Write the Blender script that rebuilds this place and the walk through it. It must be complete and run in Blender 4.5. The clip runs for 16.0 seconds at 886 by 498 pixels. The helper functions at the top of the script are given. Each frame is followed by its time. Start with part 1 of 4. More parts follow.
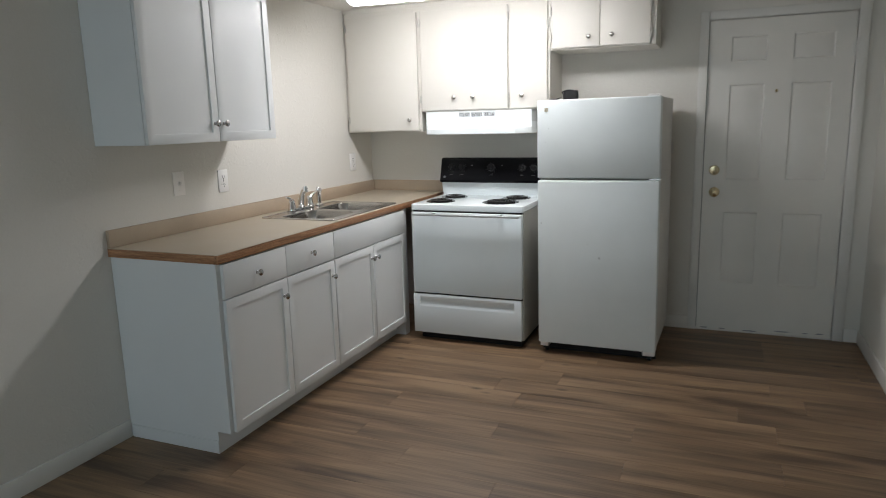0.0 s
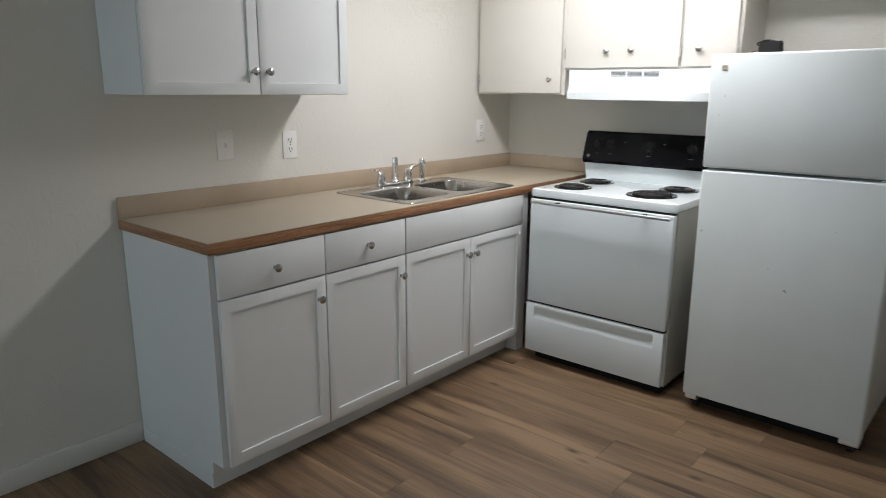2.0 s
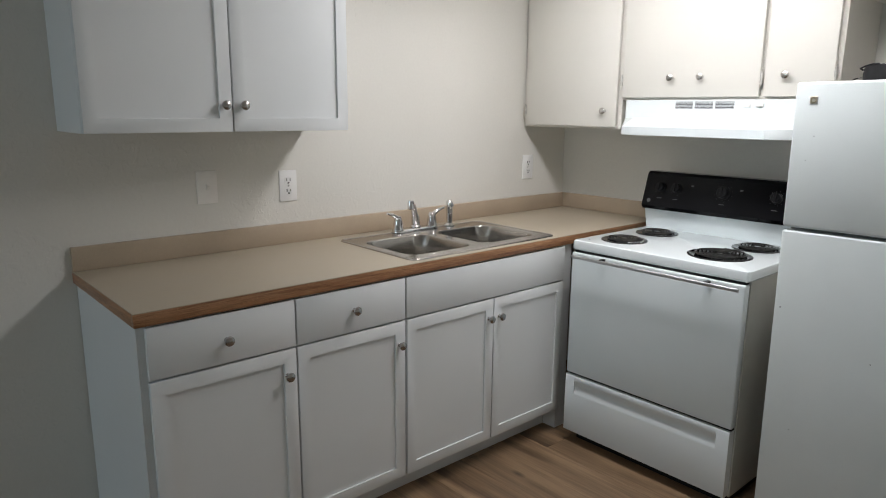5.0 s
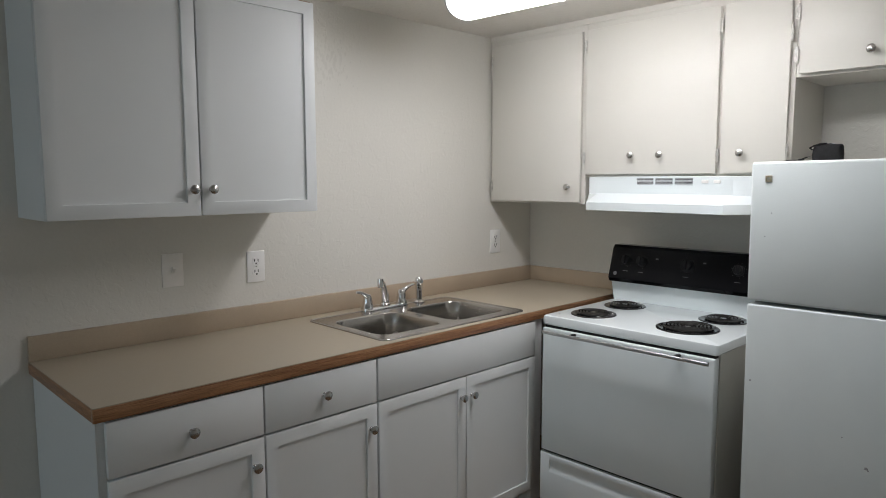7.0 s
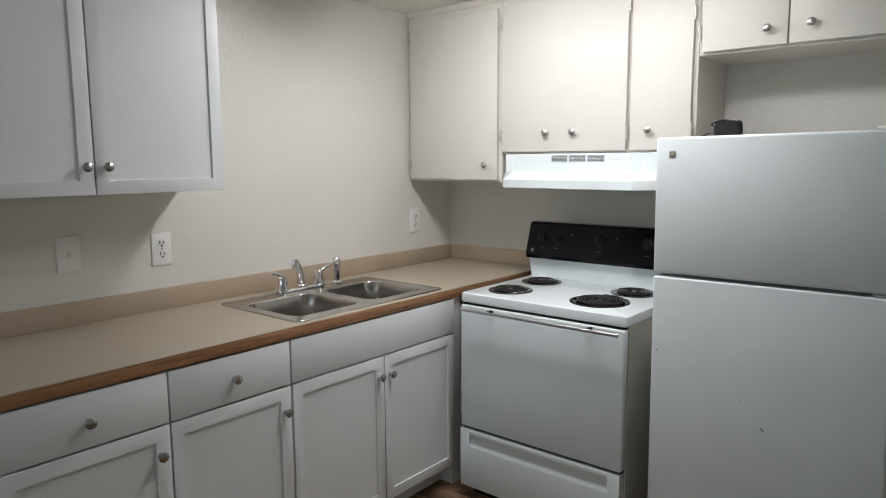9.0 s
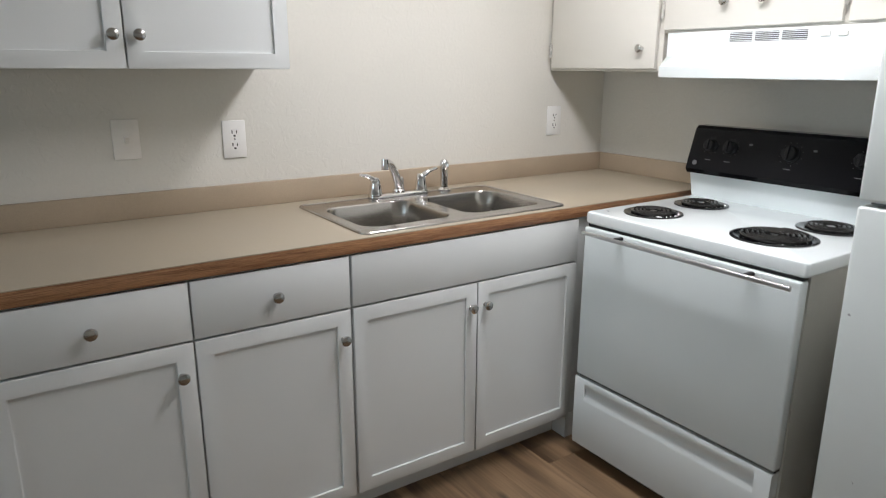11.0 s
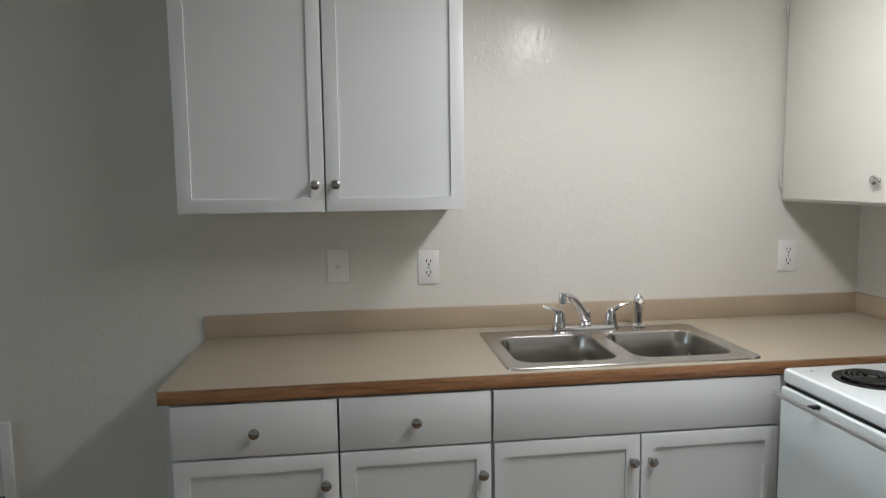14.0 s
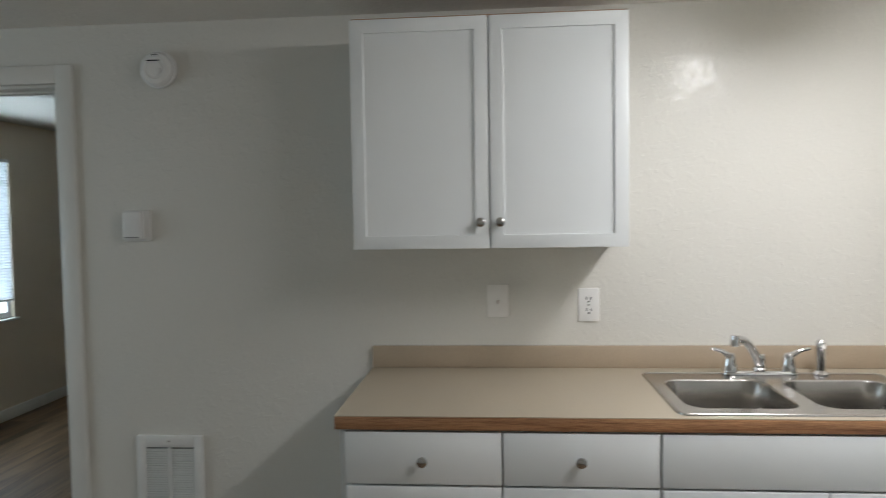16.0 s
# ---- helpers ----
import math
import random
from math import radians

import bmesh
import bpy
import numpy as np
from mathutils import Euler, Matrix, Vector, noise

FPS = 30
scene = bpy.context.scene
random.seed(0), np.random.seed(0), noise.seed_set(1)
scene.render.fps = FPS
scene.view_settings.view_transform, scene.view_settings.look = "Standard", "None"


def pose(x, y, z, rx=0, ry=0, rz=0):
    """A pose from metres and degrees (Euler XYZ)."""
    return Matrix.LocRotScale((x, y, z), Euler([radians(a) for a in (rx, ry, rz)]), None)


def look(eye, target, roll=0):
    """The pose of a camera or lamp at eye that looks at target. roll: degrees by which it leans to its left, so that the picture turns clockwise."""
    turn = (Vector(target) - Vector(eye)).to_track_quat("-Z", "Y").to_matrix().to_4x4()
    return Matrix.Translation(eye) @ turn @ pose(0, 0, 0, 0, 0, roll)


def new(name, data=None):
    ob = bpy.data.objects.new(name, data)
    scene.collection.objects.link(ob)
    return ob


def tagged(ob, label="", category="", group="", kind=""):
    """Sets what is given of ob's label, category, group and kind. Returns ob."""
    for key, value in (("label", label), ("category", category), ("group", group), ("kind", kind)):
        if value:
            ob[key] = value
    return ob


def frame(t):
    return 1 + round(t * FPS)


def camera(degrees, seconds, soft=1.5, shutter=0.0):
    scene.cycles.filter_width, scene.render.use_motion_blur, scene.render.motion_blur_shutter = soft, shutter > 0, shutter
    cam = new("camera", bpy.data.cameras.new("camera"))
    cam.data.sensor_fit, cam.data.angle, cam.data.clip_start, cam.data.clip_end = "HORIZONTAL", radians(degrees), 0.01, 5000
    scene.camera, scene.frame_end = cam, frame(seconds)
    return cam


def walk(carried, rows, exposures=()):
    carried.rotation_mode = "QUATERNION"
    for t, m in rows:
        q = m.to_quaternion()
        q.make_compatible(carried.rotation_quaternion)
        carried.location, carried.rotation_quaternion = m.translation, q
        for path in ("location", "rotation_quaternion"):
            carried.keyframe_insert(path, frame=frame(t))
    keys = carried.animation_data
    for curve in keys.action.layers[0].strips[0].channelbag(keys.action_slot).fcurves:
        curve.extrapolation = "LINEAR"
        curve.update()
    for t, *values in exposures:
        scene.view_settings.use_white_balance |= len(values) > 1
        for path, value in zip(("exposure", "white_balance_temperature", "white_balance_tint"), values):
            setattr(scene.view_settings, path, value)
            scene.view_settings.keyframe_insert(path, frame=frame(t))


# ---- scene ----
cam = camera(66.9, 16.0, soft=0.75, shutter=0.4)
PATH = [
    (0, (2.547, -2.18, 1.448), (1.792, -0.367, 1.068), -1.5),
    (0.5, (2.527, -1.983, 1.436), (1.698, -0.212, 1.015), -3.3),
    (1, (2.483, -1.707, 1.428), (1.62, 0.055, 1.04), -2.4),
    (1.5, (2.509, -1.405, 1.406), (1.415, 0.227, 1.032), -0.4),
    (2, (2.532, -1.102, 1.399), (1.273, 0.379, 0.933), 0.4),
    (2.5, (2.472, -0.874, 1.39), (1.058, 0.481, 0.982), -0.7),
    (3, (2.424, -0.682, 1.4), (0.974, 0.593, 0.88), -0.5),
    (3.2, (2.439, -0.578, 1.42), (0.94, 0.632, 0.883), 0.2),
    (5.3, (2.412, -0.515, 1.453), (0.957, 0.81, 1.082), 0.5),
    (5.5, (2.402, -0.527, 1.461), (0.958, 0.814, 1.117), 0.5),
    (6, (2.408, -0.529, 1.478), (0.964, 0.83, 1.218), 0.3),
    (6.5, (2.412, -0.535, 1.484), (0.969, 0.834, 1.274), 0.1),
    (7, (2.403, -0.521, 1.485), (0.981, 0.87, 1.279), -0.1),
    (7.5, (2.423, -0.53, 1.491), (1.06, 0.92, 1.292), 0.2),
    (8, (2.437, -0.52, 1.492), (1.147, 0.997, 1.3), 0.0),
    (8.2, (2.443, -0.513, 1.502), (1.178, 1.021, 1.297), 0.1),
    (10.3, (2.34, -0.233, 1.392), (0.876, 1.032, 0.886), -1.6),
    (10.5, (2.313, -0.166, 1.407), (0.785, 1.005, 0.864), -1.7),
    (11, (2.261, 0.116, 1.373), (0.656, 1.191, 0.854), 0.2),
    (11.5, (2.289, 0.384, 1.4), (0.485, 1.065, 0.87), -0.2),
    (12, (2.391, 0.535, 1.397), (0.502, 0.791, 0.793), 1.0),
    (12.5, (2.418, 0.541, 1.396), (0.518, 0.775, 0.816), -0.3),
    (13, (2.427, 0.533, 1.422), (0.493, 0.752, 0.96), -0.8),
    (13.5, (2.433, 0.535, 1.448), (0.479, 0.799, 1.115), -0.5),
    (14, (2.446, 0.532, 1.47), (0.473, 0.785, 1.261), -0.7),
    (14.5, (2.451, 0.54, 1.497), (0.474, 0.816, 1.378), -0.6),
    (15, (2.451, 0.526, 1.49), (0.473, 0.814, 1.421), -0.5),
    (15.5, (2.464, 0.496, 1.493), (0.468, 0.607, 1.424), -0.6),
    (16, (2.477, 0.457, 1.479), (0.486, 0.298, 1.379), -0.9),
]
EXPOSURES = [(0, 0.33, 6500, 10), (1, 0.33, 6500, 10), (2, 0.35, 6500, 10), (3.2, 0.38, 6500, 10), (5.5, 0.04, 6500, 10), (6.5, -0.15, 6500, 10), (8, -0.27, 6500, 10), (10.5, 0.44, 6500, 10), (11.5, 0.37, 6500, 10), (12.5, 0.61, 6500, 10), (13.5, 0.25, 6500, 9), (15, -0.06, 6500, 8), (15.5, 0.02, 6500, 8), (16, 0.33, 6500, 8)]
walk(cam, [(t, look(eye, target, roll)) for t, eye, target, roll in PATH], EXPOSURES)

# ---- world, sun, exposure ----
world = bpy.data.worlds.new("world")
scene.world = world
world.use_nodes = True
wn = world.node_tree
wn.nodes.clear()
sky = wn.nodes.new("ShaderNodeTexSky")
sky.sky_type, sky.sun_disc = "NISHITA", False
sky.sun_elevation, sky.sun_rotation = radians(40), radians(20)
w_bg = wn.nodes.new("ShaderNodeBackground")
w_bg.inputs["Strength"].default_value = 0.10
w_out = wn.nodes.new("ShaderNodeOutputWorld")
wn.links.new(sky.outputs[0], w_bg.inputs[0])
wn.links.new(w_bg.outputs[0], w_out.inputs[0])
sun = new("sun", bpy.data.lights.new("sun", "SUN"))
sun.data.energy, sun.data.angle, sun.data.color = 2.5, radians(0.6), (1.0, 0.95, 0.88)
sun.matrix_world = look((2, 8, 9), (0, 0, 0))
LAMP = 24.5         # radiance of the lit fluorescent lens
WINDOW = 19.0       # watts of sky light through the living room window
BEDROOM = 40.0      # watts of sky light through the bedroom window


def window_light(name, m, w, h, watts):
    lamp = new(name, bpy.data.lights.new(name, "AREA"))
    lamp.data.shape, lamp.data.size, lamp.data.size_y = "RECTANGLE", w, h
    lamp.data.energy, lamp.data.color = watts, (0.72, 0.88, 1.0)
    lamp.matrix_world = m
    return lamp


# ---- materials ----
def material(name, color, rough=0.5, metal=0.0, vary=0.06, scale=3.0, bump=0.0, bump_scale=150.0, rough_vary=0.0, coat=0.0,
             stretch=(1, 1, 1), fine=0.0, spec=0.5):
    """Two scales of tone variation over a base colour, fine relief, uneven roughness; object space, in metres."""
    m = bpy.data.materials.new(name)
    m.use_nodes = True
    t = m.node_tree
    b = t.nodes["Principled BSDF"]
    b.inputs["Metallic"].default_value = metal
    b.inputs["Coat Weight"].default_value = coat
    b.inputs["Specular IOR Level"].default_value = spec
    co = t.nodes.new("ShaderNodeTexCoord")
    mp = t.nodes.new("ShaderNodeMapping")
    mp.inputs["Scale"].default_value = stretch
    t.links.new(co.outputs["Object"], mp.inputs["Vector"])
    big = t.nodes.new("ShaderNodeTexNoise")
    big.inputs["Scale"].default_value, big.inputs["Detail"].default_value = scale, 4
    t.links.new(mp.outputs[0], big.inputs["Vector"])
    small = t.nodes.new("ShaderNodeTexNoise")
    small.inputs["Scale"].default_value, small.inputs["Detail"].default_value = bump_scale, 3
    t.links.new(mp.outputs[0], small.inputs["Vector"])
    mr = t.nodes.new("ShaderNodeMapRange")
    mr.inputs["From Min"].default_value, mr.inputs["From Max"].default_value = 0.3, 0.7
    mr.inputs["To Min"].default_value, mr.inputs["To Max"].default_value = 1 - vary, 1 + vary
    t.links.new(big.outputs["Fac"], mr.inputs["Value"])
    mr2 = t.nodes.new("ShaderNodeMapRange")
    mr2.inputs["From Min"].default_value, mr2.inputs["From Max"].default_value = 0.3, 0.7
    mr2.inputs["To Min"].default_value, mr2.inputs["To Max"].default_value = 1 - fine, 1 + fine
    t.links.new(small.outputs["Fac"], mr2.inputs["Value"])
    mul = t.nodes.new("ShaderNodeMath")
    mul.operation = "MULTIPLY"
    t.links.new(mr.outputs[0], mul.inputs[0])
    t.links.new(mr2.outputs[0], mul.inputs[1])
    sc = t.nodes.new("ShaderNodeVectorMath")
    sc.operation = "SCALE"
    sc.inputs[0].default_value = color
    t.links.new(mul.outputs[0], sc.inputs["Scale"])
    t.links.new(sc.outputs[0], b.inputs["Base Color"])
    rr = t.nodes.new("ShaderNodeMapRange")
    rr.inputs["From Min"].default_value, rr.inputs["From Max"].default_value = 0.3, 0.7
    rr.inputs["To Min"].default_value, rr.inputs["To Max"].default_value = max(rough - rough_vary, 0.02), min(rough + rough_vary, 1)
    t.links.new(big.outputs["Fac"], rr.inputs["Value"])
    t.links.new(rr.outputs[0], b.inputs["Roughness"])
    if bump:
        bp = t.nodes.new("ShaderNodeBump")
        bp.inputs["Strength"].default_value, bp.inputs["Distance"].default_value = 1.0, bump
        t.links.new(small.outputs["Fac"], bp.inputs["Height"])
        t.links.new(bp.outputs[0], b.inputs["Normal"])
    return m


def wall_paint(name, color, patch=None):
    """Knockdown-textured eggshell paint; patch: centre of a spot where the paint is rubbed shiny."""
    m = material(name, color, 0.55, vary=0.02, scale=1.3, bump=0.0008, bump_scale=90, fine=0.012, rough_vary=0.05)
    t = m.node_tree
    b = t.nodes["Principled BSDF"]
    wc = t.nodes.new("ShaderNodeTexCoord")
    blob = t.nodes.new("ShaderNodeTexNoise")
    blob.inputs["Scale"].default_value, blob.inputs["Detail"].default_value, blob.inputs["Distortion"].default_value = 30, 4, 0.6
    t.links.new(wc.outputs["Object"], blob.inputs["Vector"])
    flat = t.nodes.new("ShaderNodeMapRange")
    flat.inputs["From Min"].default_value, flat.inputs["From Max"].default_value = 0.53, 0.60
    t.links.new(blob.outputs["Fac"], flat.inputs["Value"])
    knock = t.nodes.new("ShaderNodeBump")
    knock.inputs["Strength"].default_value, knock.inputs["Distance"].default_value = 0.7, 0.0005
    t.links.new(flat.outputs[0], knock.inputs["Height"])
    t.links.new(b.inputs["Normal"].links[0].from_socket, knock.inputs["Normal"])
    t.links.new(knock.outputs[0], b.inputs["Normal"])
    if patch:
        co = t.nodes.new("ShaderNodeTexCoord")
        ds = t.nodes.new("ShaderNodeVectorMath")
        ds.operation = "DISTANCE"
        ds.inputs[1].default_value = patch
        t.links.new(co.outputs["Object"], ds.inputs[0])
        near = t.nodes.new("ShaderNodeMapRange")
        near.inputs["From Min"].default_value, near.inputs["From Max"].default_value = 0.23, 0.02
        near.inputs["To Min"].default_value, near.inputs["To Max"].default_value = 0.0, 0.25
        t.links.new(ds.outputs["Value"], near.inputs["Value"])
        n = t.nodes.new("ShaderNodeTexNoise")
        n.inputs["Scale"].default_value, n.inputs["Detail"].default_value = 66, 7
        dab = t.nodes.new("ShaderNodeMapping")
        dab.inputs["Scale"].default_value = (1, 1, 0.55)
        t.links.new(co.outputs["Object"], dab.inputs["Vector"])
        t.links.new(dab.outputs[0], n.inputs["Vector"])
        add = t.nodes.new("ShaderNodeMath")
        add.operation = "ADD"
        t.links.new(near.outputs[0], add.inputs[0])
        t.links.new(n.outputs["Fac"], add.inputs[1])
        step = t.nodes.new("ShaderNodeMapRange")
        step.inputs["From Min"].default_value, step.inputs["From Max"].default_value = 0.60, 0.76
        t.links.new(add.outputs[0], step.inputs["Value"])
        gate = t.nodes.new("ShaderNodeMapRange")
        gate.inputs["From Min"].default_value, gate.inputs["From Max"].default_value = 0.01, 0.05
        t.links.new(near.outputs[0], gate.inputs["Value"])
        both = t.nodes.new("ShaderNodeMath")
        both.operation = "MULTIPLY"
        t.links.new(step.outputs[0], both.inputs[0])
        t.links.new(gate.outputs[0], both.inputs[1])
        mix = t.nodes.new("ShaderNodeMix")
        old = b.inputs["Roughness"].links[0].from_socket
        t.links.new(both.outputs[0], mix.inputs["Factor"])
        t.links.new(old, mix.inputs["A"])
        mix.inputs["B"].default_value = 0.25
        t.links.new(mix.outputs["Result"], b.inputs["Roughness"])
        worn = t.nodes.new("ShaderNodeMapRange")
        worn.inputs["To Min"].default_value, worn.inputs["To Max"].default_value = 0.7, 0.08
        t.links.new(both.outputs[0], worn.inputs["Value"])
        t.links.new(worn.outputs[0], knock.inputs["Strength"])
        t.links.new(worn.outputs[0], knock.inputs["Normal"].links[0].from_node.inputs["Strength"])
    return m


def wood(name, dark, light, along, rough, ring=14.0, coat=0.0, by_object=True, bump=0.0004, tone=0.16, knots=False, streak=0.28, stretch=0.22, detail=5):
    """Streaked timber whose grain runs along one axis; every piece takes its own stretch of grain."""
    m = bpy.data.materials.new(name)
    m.use_nodes = True
    t = m.node_tree
    b = t.nodes["Principled BSDF"]
    b.inputs["Coat Weight"].default_value = coat
    co = t.nodes.new("ShaderNodeTexCoord")
    info = t.nodes.new("ShaderNodeObjectInfo")
    off = t.nodes.new("ShaderNodeVectorMath")
    off.operation = "MULTIPLY_ADD"
    comb = t.nodes.new("ShaderNodeCombineXYZ")
    for i in range(3):
        t.links.new(info.outputs["Random"], comb.inputs[i])
    off.inputs[1].default_value = (37.0, 53.0, 11.0) if by_object else (0, 0, 0)
    t.links.new(comb.outputs[0], off.inputs[0])
    t.links.new(co.outputs["Object"], off.inputs[2])
    mp = t.nodes.new("ShaderNodeMapping")
    mp.inputs["Scale"].default_value = [stretch if a == along else 1.0 for a in "xyz"]
    t.links.new(off.outputs[0], mp.inputs["Vector"])
    big = t.nodes.new("ShaderNodeTexNoise")
    big.inputs["Scale"].default_value, big.inputs["Detail"].default_value, big.inputs["Distortion"].default_value = ring, detail, 0.8
    t.links.new(mp.outputs[0], big.inputs["Vector"])
    mp2 = t.nodes.new("ShaderNodeMapping")
    mp2.inputs["Scale"].default_value = [0.03 if a == along else 1.0 for a in "xyz"]
    t.links.new(off.outputs[0], mp2.inputs["Vector"])
    fine = t.nodes.new("ShaderNodeTexNoise")
    fine.inputs["Scale"].default_value, fine.inputs["Detail"].default_value = ring * 14, 4
    t.links.new(mp2.outputs[0], fine.inputs["Vector"])
    ad = t.nodes.new("ShaderNodeMix")
    ad.inputs["Factor"].default_value = streak
    t.links.new(big.outputs["Fac"], ad.inputs["A"])
    t.links.new(fine.outputs["Fac"], ad.inputs["B"])
    ramp = t.nodes.new("ShaderNodeValToRGB")
    ramp.color_ramp.elements[0].position, ramp.color_ramp.elements[0].color = 0.36, (*dark, 1)
    ramp.color_ramp.elements[1].position, ramp.color_ramp.elements[1].color = 0.62, (*light, 1)
    t.links.new(ad.outputs["Result"], ramp.inputs["Fac"])
    last = ramp.outputs["Color"]
    if knots:
        mpk = t.nodes.new("ShaderNodeMapping")
        mpk.inputs["Scale"].default_value = [0.42 if a == along else 1.0 for a in "xyz"]
        t.links.new(off.outputs[0], mpk.inputs["Vector"])
        vo = t.nodes.new("ShaderNodeTexVoronoi")
        vo.inputs["Scale"].default_value = 4.8
        t.links.new(mpk.outputs[0], vo.inputs["Vector"])
        kr = t.nodes.new("ShaderNodeMapRange")
        kr.inputs["From Min"].default_value, kr.inputs["From Max"].default_value = 0.02, 0.09
        kr.inputs["To Min"].default_value, kr.inputs["To Max"].default_value = 0.30, 1.0
        t.links.new(vo.outputs["Distance"], kr.inputs["Value"])
        ks = t.nodes.new("ShaderNodeVectorMath")
        ks.operation = "SCALE"
        t.links.new(last, ks.inputs[0])
        t.links.new(kr.outputs[0], ks.inputs["Scale"])
        last = ks.outputs[0]
    tn = t.nodes.new("ShaderNodeMapRange")
    tn.inputs["To Min"].default_value, tn.inputs["To Max"].default_value = 1 - tone, 1 + tone
    t.links.new(info.outputs["Random"], tn.inputs["Value"])
    sc = t.nodes.new("ShaderNodeVectorMath")
    sc.operation = "SCALE"
    t.links.new(last, sc.inputs[0])
    t.links.new(tn.outputs[0], sc.inputs["Scale"])
    t.links.new(sc.outputs[0], b.inputs["Base Color"])
    rr = t.nodes.new("ShaderNodeMapRange")
    rr.inputs["To Min"].default_value, rr.inputs["To Max"].default_value = rough - 0.08, rough + 0.1
    t.links.new(big.outputs["Fac"], rr.inputs["Value"])
    t.links.new(rr.outputs[0], b.inputs["Roughness"])
    bp = t.nodes.new("ShaderNodeBump")
    bp.inputs["Distance"].default_value = bump
    t.links.new(fine.outputs["Fac"], bp.inputs["Height"])
    t.links.new(bp.outputs[0], b.inputs["Normal"])
    return m


def glowing(name, color, strength):
    m = bpy.data.materials.new(name)
    m.use_nodes = True
    b = m.node_tree.nodes["Principled BSDF"]
    b.inputs["Base Color"].default_value = (0.9, 0.9, 0.9, 1)
    b.inputs["Emission Color"].default_value = (*color, 1)
    b.inputs["Emission Strength"].default_value = strength
    return m


def clear_glass(name):
    m = bpy.data.materials.new(name)
    m.use_nodes = True
    b = m.node_tree.nodes["Principled BSDF"]
    b.inputs["Transmission Weight"].default_value = 1.0
    b.inputs["Roughness"].default_value = 0.0
    b.inputs["IOR"].default_value = 1.45
    return m


PAINT = wall_paint("wall_paint", (0.695, 0.675, 0.622), patch=(0.0, 1.16, 1.98))
CEILING = material("ceiling_paint", (0.74, 0.71, 0.66), 0.85, vary=0.03, scale=1.5, bump=0.0025, bump_scale=70, fine=0.02)
TRIM = material("trim_paint", (0.74, 0.73, 0.69), 0.4, vary=0.03, scale=4, bump=0.0003, bump_scale=60)
DOOR_PAINT = material("door_paint", (0.76, 0.745, 0.695), 0.42, vary=0.04, scale=3, bump=0.0003, bump_scale=90)
BED_PAINT = wall_paint("bedroom_paint", (0.74, 0.65, 0.53))
SHAKER = material("shaker_white", (0.757, 0.78, 0.78), 0.42, vary=0.02, scale=2.5, bump=0.00015, bump_scale=220, rough_vary=0.05)
CASE_EDGE = material("raw_cabinet_edge", (0.36, 0.24, 0.15), 0.7, vary=0.15, scale=20)
OLD_CAB = material("old_cabinet_paint", (0.71, 0.685, 0.63), 0.36, vary=0.03, scale=2.2, bump=0.0004, bump_scale=45, rough_vary=0.06, spec=0.25)
LAMINATE = material("beige_laminate", (0.41, 0.352, 0.268), 0.42, vary=0.05, scale=5, bump=0.00012, bump_scale=330, fine=0.05, rough_vary=0.06)
# Same laminate as the top; the orange of reflected light is in its colour
SPLASH_WARM_LIT = material("warm_lit_laminate", (0.43, 0.342, 0.250), 0.42, vary=0.05, scale=5, bump=0.00012, bump_scale=330, fine=0.05, rough_vary=0.06)
OAK = wood("oak_edge", (0.15, 0.058, 0.024), (0.50, 0.262, 0.128), "y", 0.34, ring=70, streak=0.5, stretch=0.04, coat=0.15, by_object=False, tone=0.0)
OAK_X = wood("oak_edge_end", (0.15, 0.058, 0.024), (0.50, 0.262, 0.128), "x", 0.34, ring=70, streak=0.5, stretch=0.04, coat=0.15, by_object=False, tone=0.0)
PLANK = wood("vinyl_plank", (0.092, 0.054, 0.030), (0.288, 0.187, 0.106), "x", 0.45, ring=9.5, tone=0.06, knots=True, streak=0.22, stretch=0.10, detail=5)
# the shade seen in the plank joints is put into this slab's colour
SUBFLOOR = material("joint_shadow", (0.05, 0.035, 0.025), 0.9)
STEEL = material("brushed_steel", (0.50, 0.48, 0.455), 0.24, 1.0, vary=0.06, scale=8, bump=0.00002, bump_scale=420, stretch=(1, 0.05, 1), rough_vary=0.04)
CHROME = material("chrome", (0.72, 0.72, 0.73), 0.06, 1.0, vary=0.03, scale=30)
ALUMINIUM = material("brushed_aluminium", (0.55, 0.56, 0.57), 0.3, 1.0, vary=0.05, scale=20)
POLISHED = material("polished_nickel", (0.62, 0.605, 0.58), 0.24, 1.0, vary=0.04, scale=60)
NICKEL = material("satin_nickel", (0.49, 0.485, 0.475), 0.22, 1.0, vary=0.05, scale=60)
HINGE_METAL = material("painted_hinge", (0.58, 0.56, 0.52), 0.35, 0.35, vary=0.25, scale=70)
BADGE = material("tarnished_badge", (0.50, 0.46, 0.37), 0.38, 0.5, vary=0.15, scale=90)
BRASS = material("polished_brass", (0.62, 0.53, 0.35), 0.16, 1.0, vary=0.08, scale=60)
ENAMEL = material("white_enamel", (0.75, 0.80, 0.81), 0.16, vary=0.015, scale=3, rough_vary=0.04)
OVEN_GLASS = material("white_oven_front", (0.74, 0.80, 0.81), 0.10, vary=0.02, scale=3, rough_vary=0.03)
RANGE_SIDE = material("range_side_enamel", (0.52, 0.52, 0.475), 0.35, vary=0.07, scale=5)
FRIDGE = material("fridge_white", (0.73, 0.78, 0.78), 0.34, vary=0.03, scale=4, bump=0.00035, bump_scale=420, rough_vary=0.05)
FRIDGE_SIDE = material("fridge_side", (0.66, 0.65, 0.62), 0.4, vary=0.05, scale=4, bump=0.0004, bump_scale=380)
GASKET = material("grey_gasket", (0.22, 0.23, 0.22), 0.6, vary=0.1, scale=20)
